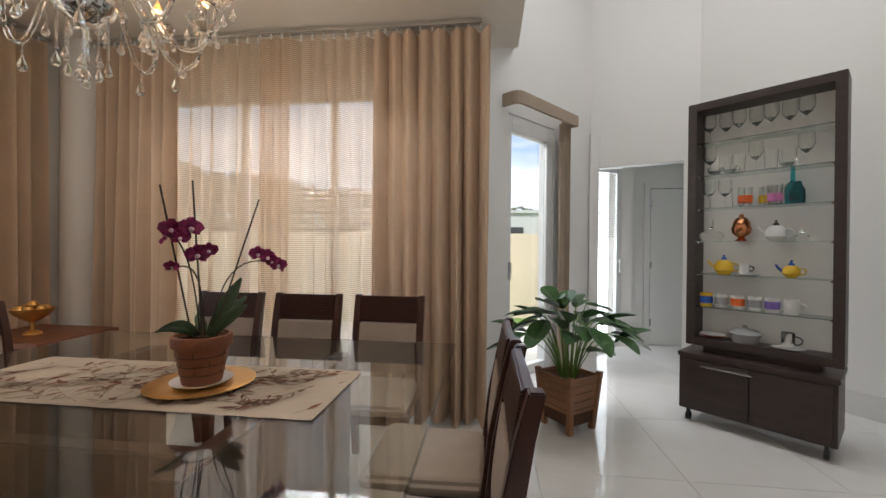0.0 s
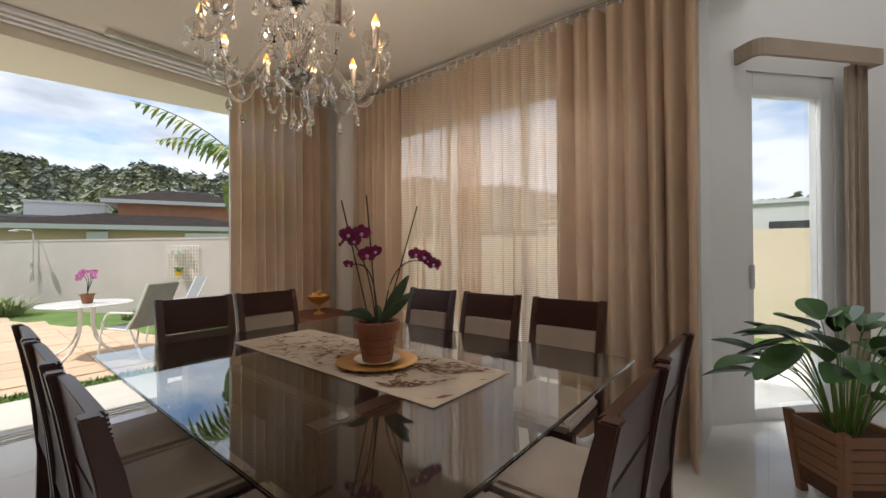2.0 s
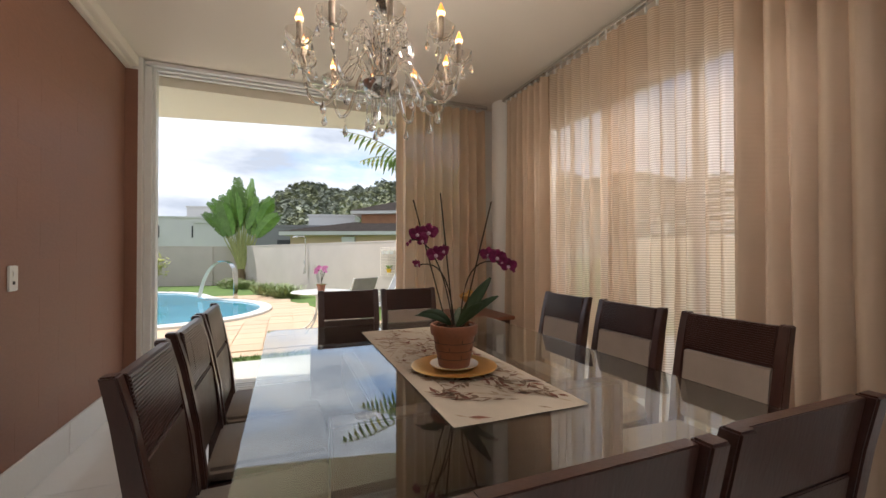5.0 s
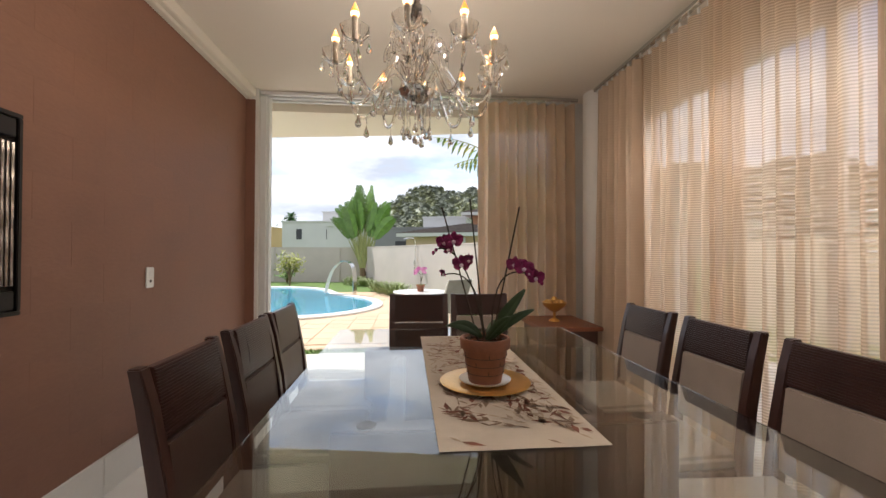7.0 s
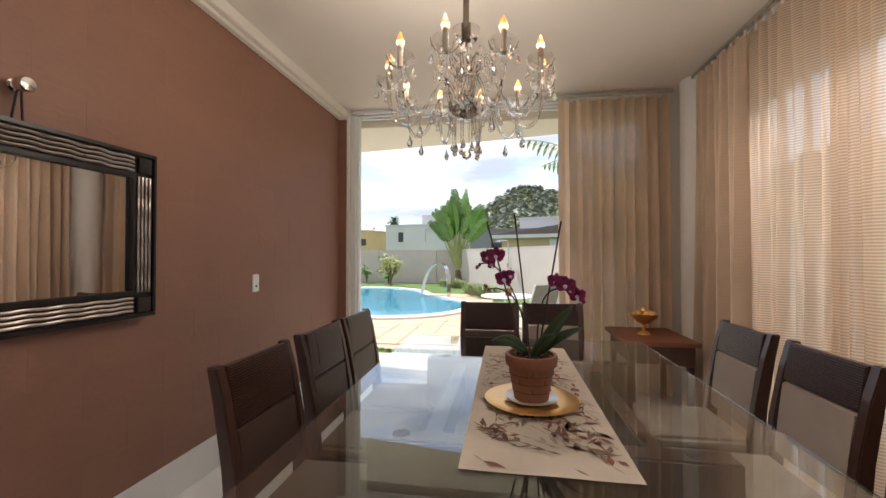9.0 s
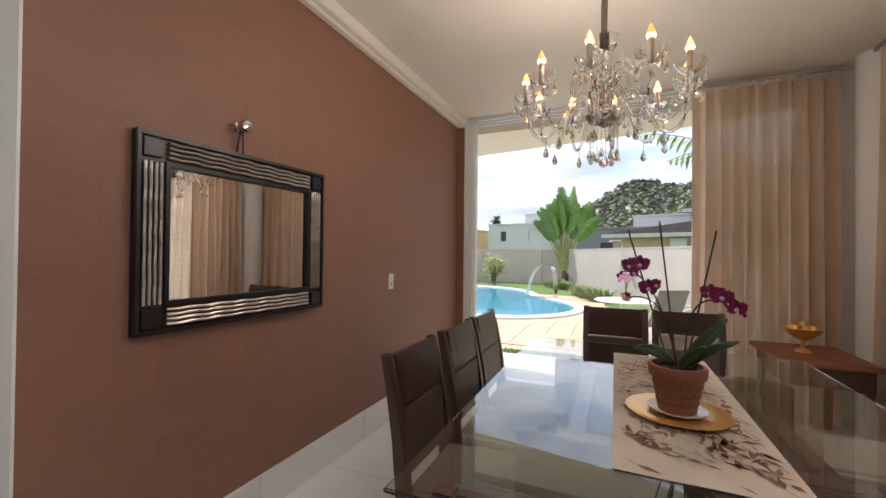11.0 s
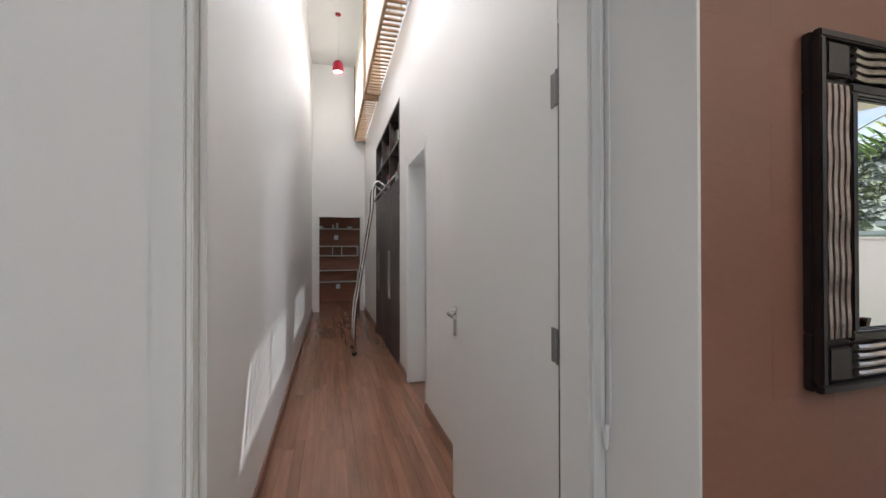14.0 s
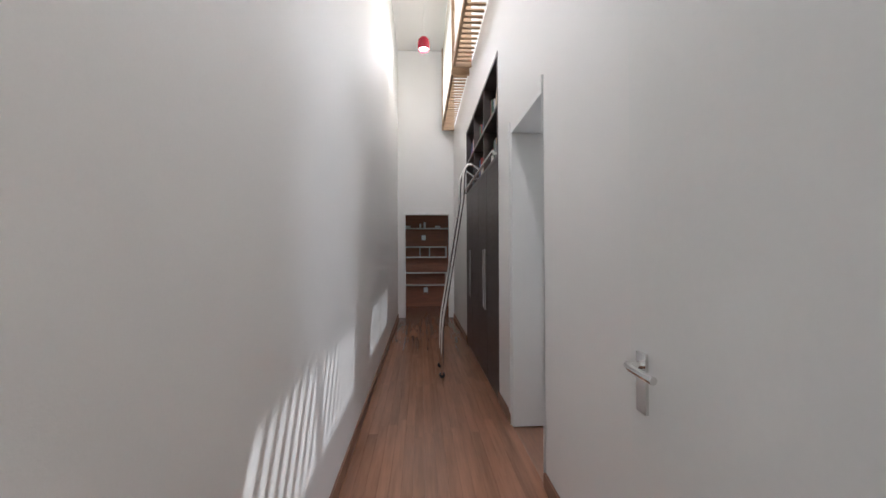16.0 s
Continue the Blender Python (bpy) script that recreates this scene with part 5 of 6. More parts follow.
ware("copper_urn", [(0.0, 0.0), (0.035, 0.0), (0.015, 0.02), (0.045, 0.045), (0.052, 0.075), (0.042, 0.10), (0.046, 0.105), (0.03, 0.135), (0.012, 0.145), (0.01, 0.16), (0.0, 0.165)], COPPER, "polished copper lidded urn on a glass shelf", 0.31, SZ[3])


def spout(mt, r_, z_):
    def add(o_):
        MB().tube(bez((-r_ * 0.8, 0, z_), (-r_ * 1.4, 0, z_), (-r_ * 1.5, 0, z_ + 0.03), (-r_ * 1.75, 0, z_ + 0.035), 6), 0.008, 7, 0.005).ob("spout", mt, o_, smooth=True)
        MB().lathe([(0.016, 0.0), (0.012, 0.012), (0.005, 0.016), (0.008, 0.026), (0.0, 0.03)], (0, 0, z_ * 2), 12, cap=False).ob("lid", WENGE if mt is PORC else BLUE, o_, smooth=True)
    return add


teap = [(0.0, 0.0), (0.03, 0.0), (0.05, 0.025), (0.048, 0.06), (0.03, 0.085), (0.0, 0.09)]
ware("teapot", teap, PORC, "white porcelain teapot with a dark lid", 0.50, SZ[3], handle=(0.048, 0.045, 0.045, PORC), extra=spout(PORC, 0.05, 0.045))
ware("sugar_bowl", [(0.0, 0.0), (0.025, 0.0), (0.032, 0.03), (0.02, 0.045), (0.006, 0.06), (0.0, 0.065)], CLEAR, "small clear sugar bowl on a glass shelf", 0.63, SZ[3])
ware("teapot", teap, YEL, "yellow and blue glazed teapot", 0.21, SZ[2], handle=(0.048, 0.045, 0.045, YEL), extra=spout(YEL, 0.05, 0.045))
ware("small_teapot", [(r_ * 0.8, z * 0.75) for r_, z in teap], YEL, "small yellow and blue glazed teapot", 0.58, SZ[2], handle=(0.038, 0.033, 0.035, YEL), extra=spout(BLUE, 0.04, 0.033))
flatp = [(0.0, 0.0), (0.05, 0.0), (0.075, 0.008), (0.05, 0.005), (0.0, 0.005)]
ware("plate", flatp, PORC, "white porcelain plate on a glass shelf", 0.34, SZ[2], 0.09)
ware("small_mug", [(r_ * 0.8, z * 0.7 + 0.009) for r_, z in mug], PORC, "small white mug on a plate", 0.33, SZ[2], 0.09, handle=(0.027, 0.04, 0.03, BLACK))
ware("plate", [(r_ * 0.6, z) for r_, z in flatp], PORC, "small plate holding biscuits", 0.12, SZ[2], 0.08)


def band(mt):
    def add(o_):
        MB().lathe([(0.0335, 0.02), (0.0352, 0.021), (0.0355, 0.062), (0.0335, 0.063)], seg=18, cap=False).ob("print", mt, o_, smooth=True)
    return add


for x, y, mt in ((0.34, 0.05, ORNG), (0.44, 0.13, YEL), (0.50, 0.05, PETALP)):
    ware("printed_glass", tumbler, CLEAR, "clear glass with a painted band on a glass shelf", x, SZ[4], y, extra=band(mt), seg=14, cat="glass", grp="glasses in the cabinet")
for k, x in enumerate((0.16, 0.25, 0.56)):
    ware("glass_bowl", [(0.0, 0.0), (0.02, 0.0), (0.034, 0.02), (0.036, 0.045), (0.034, 0.045), (0.031, 0.022), (0.0, 0.006)], CLEAR, "small clear glass bowl on a glass shelf", x, SZ[5], 0.04, handle=(0.034, 0.025, 0.026, CLEAR), seg=14, cat="bowl", grp="glasses in the cabinet")
for k, mt in enumerate((BLUE, GREYP, ORNG, GREYP, PURP, PORC)):
    ware("mug", mug, YEL if k == 0 else PORC, "printed white china mug on a glass shelf", 0.11 + 0.095 * k, SZ[1], 0.07, handle=(0.033, 0.042, 0.045, PORC), extra=band(mt) if k < 5 else None, grp="mugs in the cabinet")
for k in range(3):
    ware("plate", [(r_ * 0.95, z) for r_, z in flatp], PORC if k != 1 else ORNG, "stacked dinner plate in the cabinet", 0.15, SZ[0] + 0.009 * k, 0.09, grp="stacked plates")
ware("casserole", [(0.0, 0.0), (0.06, 0.0), (0.078, 0.05), (0.082, 0.055), (0.06, 0.075), (0.012, 0.085), (0.012, 0.10), (0.0, 0.10)], GREYP, "grey enamel casserole with a dark lid", 0.34, SZ[0], 0.09)
ware("saucer", flatp, PORC, "white saucer under a steel cup", 0.57, SZ[0], 0.09)
ware("steel_cup", [(r_ * 0.95, z + 0.009) for r_, z in mug], STEEL, "steel cup with a black handle", 0.57, SZ[0], 0.09, handle=(0.03, 0.05, 0.045, BLACK))

# peace lily in a slatted wooden planter
pl = thing("potted_plant", "leafy green plant in a slatted wooden planter", "plant", pose(0.99, 3.26, 0, 0, 0, 38))
for k in range(4):
    rot = Matrix.Rotation(radians(90 * k), 4, 'Z')
    for i in range(6):
        z0 = 0.06 + i * 0.054
        w0, w1 = 0.115 + 0.03 * (z0 - 0.06) / 0.33, 0.115 + 0.03 * (z0 - 0.01) / 0.33
        q = [(-w0, -w0 - 0.008, z0), (w0, -w0 - 0.008, z0), (w0, -w0 + 0.008, z0), (-w0, -w0 + 0.008, z0), (-w1, -w1 - 0.008, z0 + 0.048), (w1, -w1 - 0.008, z0 + 0.048), (w1, -w1 + 0.008, z0 + 0.048), (-w1, -w1 + 0.008, z0 + 0.048)]
        MB().hexa([rot @ Vector(v) for v in q]).ob("slat", CRATE, pl)
    MB().loft([[rot @ Vector((-w_ - 0.018, -w_ - 0.018, z)), rot @ Vector((-w_ + 0.02, -w_ - 0.018, z)), rot @ Vector((-w_ + 0.02, -w_ + 0.02, z)), rot @ Vector((-w_ - 0.018, -w_ + 0.02, z))] for z, w_ in ((0.0, 0.112), (0.40, 0.148))]).ob("corner_post", CRATE, pl, bevel=0.003)
MB().box(-0.13, 0.13, -0.13, 0.13, 0.06, 0.345).ob("soil", SOIL, pl)
rng = random.Random(8)
for k in range(44):
    a = k * 2.39996
    ring = rng.uniform(0.15, 1.0)
    reach, top = 0.10 + 0.24 * ring, 0.90 - 0.30 * ring + rng.uniform(-0.06, 0.05)
    b = Vector((0.05 * math.cos(a), 0.05 * math.sin(a), 0.34))
    e = Vector((reach * math.cos(a), reach * math.sin(a), top))
    st = bez(b, b.lerp(e, 0.3) + Vector((0, 0, 0.16)), b.lerp(e, 0.7) + Vector((0, 0, 0.10)), e, 6)
    mb = MB().tube(st, 0.0035, 5)
    ln = rng.uniform(0.20, 0.29)
    d = Vector((math.cos(a + rng.uniform(-0.5, 0.5)), math.sin(a + rng.uniform(-0.5, 0.5)), rng.uniform(-0.2, 0.9) - 0.35 * ring)).normalized()
    mb.cur = 1
    leaf(mb, e, e + d * ln, ln * 0.56, 0.25, 0.03 + 0.05 * ring, (0.2 * math.cos(a + 2), 0.2 * math.sin(a), 1), 7)
    mb.ob("leaf", [LEAFL, LEAF], pl, smooth=True)

# ---- outside ----
GZ = -0.15
struct(MB().box(-400, 60, -400, 400, GZ - 0.5, GZ - 0.03), "ground", GRASS, "green lawn and open ground reaching the horizon", "ground")
struct(MB().box(-3.62, -3.28, -6, 3.5, GZ - 0.02, -0.015).box(-4.68, -3.62, -6, 3.5, GZ - 0.02, GZ + 0.012), "terrace_threshold", PSTONE, "pale stone threshold outside the sliding door", "pavement", bevel=0.006)
# grass strip of blades
mb = MB()
rng = random.Random(5)
mb.box(-4.95, -4.68, -6, 3.5, GZ - 0.03, GZ + 0.004)
for k in range(2600):
    x, y = rng.uniform(-4.94, -4.69), rng.uniform(-2.5, 3.5)
    a = rng.uniform(0, 3.14)
    dx, dy, hh = 0.006 * math.cos(a), 0.006 * math.sin(a), rng.uniform(0.025, 0.06)
    mb.face([(x - dx, y - dy, GZ), (x + dx, y + dy, GZ), (x + rng.uniform(-0.02, 0.02), y + rng.uniform(-0.02, 0.02), GZ + hh)])
o = mb.ob("grass_strip", GRASS)
tagged(o, "narrow strip of green grass beside the threshold", "grass", "", "stuff")
# pool
PCX, PCY = -11.7, -2.7


def pool_r(a):
    return 3.0 + 1.15 * math.cos(2 * a - 1.117)


NP = 72
ang = [6.28319 * i / NP for i in range(NP)]


def ring(dr, z):
    return [(PCX + (pool_r(a) + dr) * math.cos(a), PCY + (pool_r(a) + dr) * math.sin(a), z) for a in ang]


mb = MB().loft([ring(-0.0, GZ - 0.6), ring(-0.0, GZ + 0.03), ring(0.02, GZ + 0.045), ring(0.28, GZ + 0.045), ring(0.30, GZ + 0.03), ring(0.30, GZ - 0.03)], cap=False)
struct(mb, "pool_coping", RIM, "rounded white stone pool coping", "pool", smooth=True)
mb = MB()
mb.face(ring(0.01, GZ + 0.004))
struct(mb, "water", WATER, "rippled blue swimming pool water", "water")
# pavers round the pool
pv = tagged(new("pavement"), "square sand-coloured terrace pavers", "pavement", "", "structure")
pme = MB().box(-0.222, 0.222, -0.222, 0.222, -0.03, 0.0).mesh("paver", PAVER, False, 0.005)
for i in range(-1, 26):
    for j in range(-10, 18):
        x, y = -5.08 - 0.45 * i, -4.0 + 0.45 * j
        dd = math.hypot(x - PCX, y - PCY)
        if dd < pool_r(math.atan2(y - PCY, x - PCX)) + 0.42 or x > -5.16:
            continue
        if y > 1.25 + (x + 11.15) * 0.36 or y < -3.8 or x < -13.6:
            continue
        s = new("paver", pme)
        s.parent, s.location = pv, (x, y, GZ + rng.uniform(-0.002, 0.002))
struct(MB().loft([[(-13.7, -4.1, z), (-4.86, -4.1, z), (-4.86, 3.5, z), (-13.7, 0.33, z)] for z in (GZ - 0.028, GZ - 0.012)]), "paver_bed", PAVER, "sand bed under the terrace pavers", "pavement")
# garden walls
GA, GB = Vector((-19.0, -0.9)), Vector((-7.6, 4.4))
G1, GL1 = wall_frame(GA, GB)
mb = MB().box(0, GL1 + 3, 0, 0.16, GZ - 0.1, 1.52).box(0, GL1 + 3, -0.01, 0.17, 1.52, 1.56)
struct(mb, "garden_wall_north", STUCCO, "rendered pale garden wall with a flat coping", "wall", G1)
G2, GL2 = wall_frame(Vector((-20.0, -14.0)), Vector((-19.0, -0.9)))
mb = MB().box(0, GL2, 0, 0.16, GZ - 0.1, 1.50).box(0, GL2, -0.01, 0.17, 1.50, 1.54)
for k in range(4):
    mb.box(2.2 + 3.2 * k, 2.5 + 3.2 * k, -0.06, 0.0, GZ - 0.1, 1.50)
struct(mb, "garden_wall_west", STUCCO, "rendered pale garden wall with shallow piers", "wall", G2)
struct(MB().box(-7.0, 12, 8.6, 8.8, GZ - 0.1, 1.55), "garden_wall_street", STUCCOY, "pale yellow rendered side wall", "wall")
# eaves outside the sliding door, with a curved edge
mb = MB()
edge = [(-4.9 + 0.0, -6.0), (-4.62, -2.5), (-4.42, -0.8), (-4.24, 0.4), (-4.08, 1.4), (-3.92, 2.2), (-3.72, 3.0), (-3.55, 3.8)]
mb.loft([[(x, y, z) for x, y in edge] + [(-3.36, 3.8, z), (-3.36, -6.0, z)] for z in (2.74, 3.5)])
struct(mb, "eaves", CREAM, "cream plaster eaves with a curved edge", "eaves")

# traveller's palms


def fan_palm(x, y, h, n, spread, seed, az, label, trunk=0.9, blade=1.5, mats=None):
    r_ = random.Random(seed)
    root = thing("traveller_palm", label, "palm", pose(x, y, GZ, 0, 0, az))
    mb_ = MB()
    mb_.tube([(0, 0, -0.05), (0.02, 0, trunk * 0.5), (0, 0, trunk)], 0.16, 10, 0.13)
    mb_.ob("trunk", TRUNK, root, smooth=True)
    for k_ in range(n):
        s_ = (k_ / (n - 1) - 0.5) * 2
        a_ = s_ * spread
        ln_ = h * r_.uniform(0.36, 0.50) * (1 - 0.18 * abs(s_))
        b_ = Vector((0.07 * s_, 0, trunk * 0.7))
        e_ = b_ + Vector((math.sin(a_) * ln_, r_.uniform(-0.12, 0.12), math.cos(a_) * ln_))
        mb_ = MB().tube(bez(b_, b_ + Vector((math.sin(a_) * ln_ * 0.2, 0, ln_ * 0.5)), e_ - Vector((math.sin(a_) * 0.1, 0, math.cos(a_) * 0.3)), e_, 6), 0.04, 6, 0.018)
        ang_ = a_ * 1.15 + r_.uniform(-0.08, 0.08)
        d_ = Vector((math.sin(ang_), r_.uniform(-0.18, 0.18), math.cos(ang_))) * blade * r_.uniform(0.85, 1.05)
        side = Vector((math.cos(ang_), r_.uniform(-0.9, 0.9), -math.sin(ang_))).normalized()
        nor = d_.cross(side).normalized()
        sag = 0.10 + 0.55 * abs(s_) ** 2
        tone = r_.random()
        mb_.cur = 1 if tone < 0.45 else 2
        nn, torn = 22, 0.0
        for sg in (-1, 1):
            for i in range(nn):
                t_ = i / nn
                wd = 0.18 * blade * (math.sin(math.pi * (0.06 + 0.90 * t_)) ** 0.6)
                torn = r_.uniform(0.0, 0.07) if r_.random() < 0.30 else torn * 0.5
                p_ = e_ + d_ * t_ + Vector((math.sin(a_) * 0.25, 0, -0.5)) * sag * blade * t_ * t_
                q_ = e_ + d_ * (t_ + 1 / nn) + Vector((math.sin(a_) * 0.25, 0, -0.5)) * sag * blade * (t_ + 1 / nn) ** 2
                out_ = side * sg * wd * r_.uniform(0.9, 1.05) + nor * wd * 0.3
                fall_ = Vector((0, 0, -wd * (0.12 + torn * 3)))
                mb_.face([p_, q_, q_ + out_ * 0.55 + d_ * 0.03, p_ + out_ * 0.55 + d_ * 0.03])
                mb_.face([p_ + out_ * 0.55 + d_ * 0.03, q_ + out_ * 0.55 + d_ * 0.03, q_ + out_ + d_ * (0.05 - torn * 0.5) + fall_, p_ + out_ + d_ * 0.05 + fall_])
        mb_.ob("leaf", [PSTEM, LEAFM if trunk > 0.5 else LEAFL, LEAFL if trunk > 0.5 else LEAFY], root)
    return root


fan_palm(-18.3, -0.75, 5.1, 34, 0.37, 7, 72, "tall traveller's palm with a fan of torn leaves", 0.7, 1.75)
fan_palm(-4.85, 3.25, 3.0, 8, 0.32, 5, 155, "young traveller's palm with broad torn leaves beside the terrace", 0.3, 1.5)
# arching frond near the eaves
fr = thing("palm_frond", "arching yellow-green palm with drooping leaflets beside the terrace", "palm", pose(0, 0, 0))
mb = MB().tube([(-4.45, 3.55, GZ), (-4.5, 3.5, 1.1)], 0.09, 10, 0.06)
mb.ob("trunk", TRUNK, fr, smooth=True)
rng = random.Random(12)
for p1, p2, p3 in (((-4.45, 3.2, 2.3), (-4.6, 2.5, 2.9), (-4.85, 1.75, 2.95)), ((-4.6, 3.1, 2.4), (-4.9, 2.7, 2.9), (-5.3, 2.1, 2.65)), ((-4.3, 3.3, 2.2), (-4.3, 2.9, 2.7), (-4.5, 2.35, 2.5)), ((-4.6, 3.6, 2.0), (-5.0, 3.6, 2.9), (-5.9, 3.5, 2.8)), ((-4.5, 3.7, 2.2), (-4.4, 4.2, 2.9), (-4.5, 5.0, 2.6))):
    sp = bez((-4.5, 3.5, 1.0), p1, p2, p3, 26)
    mb = MB().tube(sp, 0.014, 6, 0.004)
    for i in range(7, 26):
        mb.cur = 1 if rng.random() < 0.6 else 2
        d = (sp[min(i + 1, 26)] - sp[i - 1]).normalized()
        sd_ = d.cross(Vector((0, 0, 1))).normalized()
        for sg in (-1, 1):
            ln = 0.40 * math.sin(math.pi * (0.18 + 0.78 * (i - 7) / 19)) * rng.uniform(0.8, 1.1)
            leaf(mb, sp[i], sp[i] + sd_ * sg * ln * 0.75 + d * ln * 0.5 - Vector((0, 0, ln * 0.45)), 0.045, 0.3, ln * 0.25, n=3)
    mb.ob("frond", [PSTEM, LEAFL, LEAFY], fr)


def tuft(name, label, x, y, rad, n, hh, seed, mt, wd=0.02):
    r_ = random.Random(seed)
    mb_ = MB()
    for k_ in range(n):
        a_, q_ = r_.uniform(0, 6.28), rad * math.sqrt(r_.random())
        b_ = Vector((x + q_ * math.cos(a_), y + q_ * math.sin(a_), GZ - 0.02))
        a2 = r_.uniform(0, 6.28)
        leaf(mb_, b_, b_ + Vector((math.cos(a2) * hh * 0.7, math.sin(a2) * hh * 0.7, hh * r_.uniform(0.7, 1.2))), wd, 0.2, hh * 0.45, n=4)
    return tagged(mb_.ob(name, mt), label, "plant", "garden border plants")


for k, (x, y, rd, hh) in enumerate(((-13.9, 0.45, 0.45, 0.5), (-13.2, 0.75, 0.45, 0.5), (-12.5, 1.05, 0.4, 0.5), (-17.4, -0.9, 0.6, 0.5), (-16.6, -0.5, 0.4, 0.4), (-9.8, 3.0, 0.35, 0.2), (-8.6, 3.5, 0.35, 0.2))):
    tuft("border_plant", "clump of strappy green border leaves by the wall", x, y, rd, 260, hh * 1.15, 40 + k, STRAP, 0.026)
# lawn sapling and small shrubs by the west wall


def bush(name, label, x, y, z0, h, rad, n, seed, mt, trunk=0.03, leafs=0.16):
    r_ = random.Random(seed)
    root = thing(name, label, "tree", pose(x, y, z0))
    tops = []
    mb_ = MB()
    for k_ in range(9):
        a_ = k_ * 2.4
        e_ = Vector((rad * 0.75 * math.cos(a_) * r_.uniform(0.3, 1), rad * 0.75 * math.sin(a_) * r_.uniform(0.3, 1), h * r_.uniform(0.55, 0.98)))
        mb_.tube(bez((0, 0, -0.05), (0, 0, h * 0.3), e_ * 0.6 + Vector((0, 0, h * 0.2)), e_, 6), trunk, 6, trunk * 0.3)
        tops.append(e_)
    mb_.ob("branches", TRUNK, root)
    lv = MB()
    for k_ in range(n):
        c_ = r_.choice(tops) * r_.uniform(0.75, 1.05)
        p_ = c_ + Vector((r_.gauss(0, rad * 0.28), r_.gauss(0, rad * 0.28), r_.gauss(0, h * 0.09)))
        d_ = Vector((r_.uniform(-1, 1), r_.uniform(-1, 1), r_.uniform(-0.7, 0.6))).normalized()
        leaf(lv, p_, p_ + d_ * leafs, leafs * 0.45, 0.2, 0, (0.3, 0.2, 1), 2)
    o_ = lv.ob("foliage", mt, root)
    o_["kind"] = "stuff"
    return root


bush("sapling", "young yellow-green tree on the lawn", -16.5, -3.6, GZ, 1.35, 0.55, 420, 3, LEAFY, 0.025, 0.16)
bush("garden_shrub", "small green shrub by the garden wall", -18.6, -5.5, GZ, 0.8, 0.3, 160, 4, LEAFL)
bush("garden_shrub", "small green shrub by the garden wall", -18.2, -4.2, GZ, 0.5, 0.4, 200, 6, LEAFL)
# waterfall spout
wf = thing("pool_cascade", "curved steel pool cascade pouring a sheet of water", "cascade", pose(-12.5, -0.62, GZ, 0, 0, 12))
path = bez((0.12, 0.25, 0), (0.22, 0.28, 0.85), (0.18, 0.22, 1.22), (-0.06, -0.14, 1.12), 14)
mb = MB().loft([[p + Vector((-0.16, 0.07, 0)), p + Vector((0.16, -0.07, 0)), p + Vector((0.16, -0.09, 0.02)), p + Vector((-0.16, 0.05, 0.02))] for p in path])
mb.ob("spout", STEEL, wf, smooth=True)
fall = bez((-0.06, -0.14, 1.12), (-0.22, -0.42, 1.06), (-0.32, -0.58, 0.6), (-0.36, -0.66, 0.06), 12)
mb = MB().loft([[p + Vector((-0.15 + 0.02 * math.sin(i * 2.1), 0.06, 0)), p + Vector((-0.05, 0.02, 0.012)), p + Vector((0.06, -0.02, 0)), p + Vector((0.15 + 0.02 * math.sin(i * 1.7), -0.06, 0))] for i, p in enumerate(fall)], cap=False, closed=False)
mb.ob("water_sheet", FOAM, wf, smooth=True)
# shower post
gm = G1 @ pose(6.2, -0.06, 0)
shw = thing("garden_shower", "steel garden shower with round head on the wall", "shower", gm)
MB().tube([(0, 0, 0.55), (0, 0, 1.72), (0, -0.05, 1.80), (0, -0.35, 1.80)], 0.016, 8).ob("pipe", STEEL, shw, smooth=True)
MB().lathe([(0.02, 0.03), (0.10, 0.0), (0.10, -0.015)], (0, -0.37, 1.77), 18).ob("head", STEEL, shw, smooth=True)
MB().tube(bez((0.03, -0.02, 1.2), (0.12, -0.05, 0.5), (-0.12, -0.05, 0.3), (-0.03, -0.02, 0.75), 12), 0.008, 6).ob("hose", STEEL, shw, smooth=True)
MB().tube([(0, -0.03, 0.85), (0, -0.03, 1.0)], 0.03, 10).ob("valve", STEEL, shw)
# wire trellis with pots on the wall
tm = G1 @ pose(10.75, -0.03, 0)
tl = thing("wire_trellis", "cream wire grid holding flower pots on the garden wall", "trellis", tm)
mb = MB()
for i in range(13):
    mb.tube([(-0.45 + i * 0.075, 0, 0.62), (-0.45 + i * 0.075, 0, 1.38)], 0.004, 5)
for j in range(11):
    mb.tube([(-0.45, 0, 0.62 + j * 0.076), (0.45, 0, 0.62 + j * 0.076)], 0.004, 5)
o = mb.ob("grid", CREAM, tl)
for x in (-0.22, -0.06, 0.11):
    o = MB().lathe([(0.0, 0.0), (0.045, 0.0), (0.062, 0.09), (0.056, 0.09), (0.0, 0.07)], seg=16, cap=False).ob("flower_pot", PORC, None, smooth=True, m=tm @ pose(x, -0.07, 1.20))
    tagged(o, "small white flower pot hung on the wire grid", "pot", "wall pots")
gp = thing("hanging_plant", "small green plant in a yellow pot on the grid", "plant", tm @ pose(0.0, -0.08, 0.72))
MB().lathe([(0.0, 0.0), (0.05, 0.0), (0.07, 0.10), (0.062, 0.10), (0.0, 0.08)], seg=16, cap=False).ob("pot", YEL, gp, smooth=True)
mb = MB()
rng = random.Random(77)
for k in range(26):
    a = rng.uniform(0, 6.28)
    leaf(mb, (0, 0, 0.09), (0.13 * math.cos(a), 0.08 * math.sin(a), 0.12 + rng.uniform(0, 0.12)), 0.035, 0.2, 0.03, n=3)
mb.ob("leaf", LEAFL, gp)
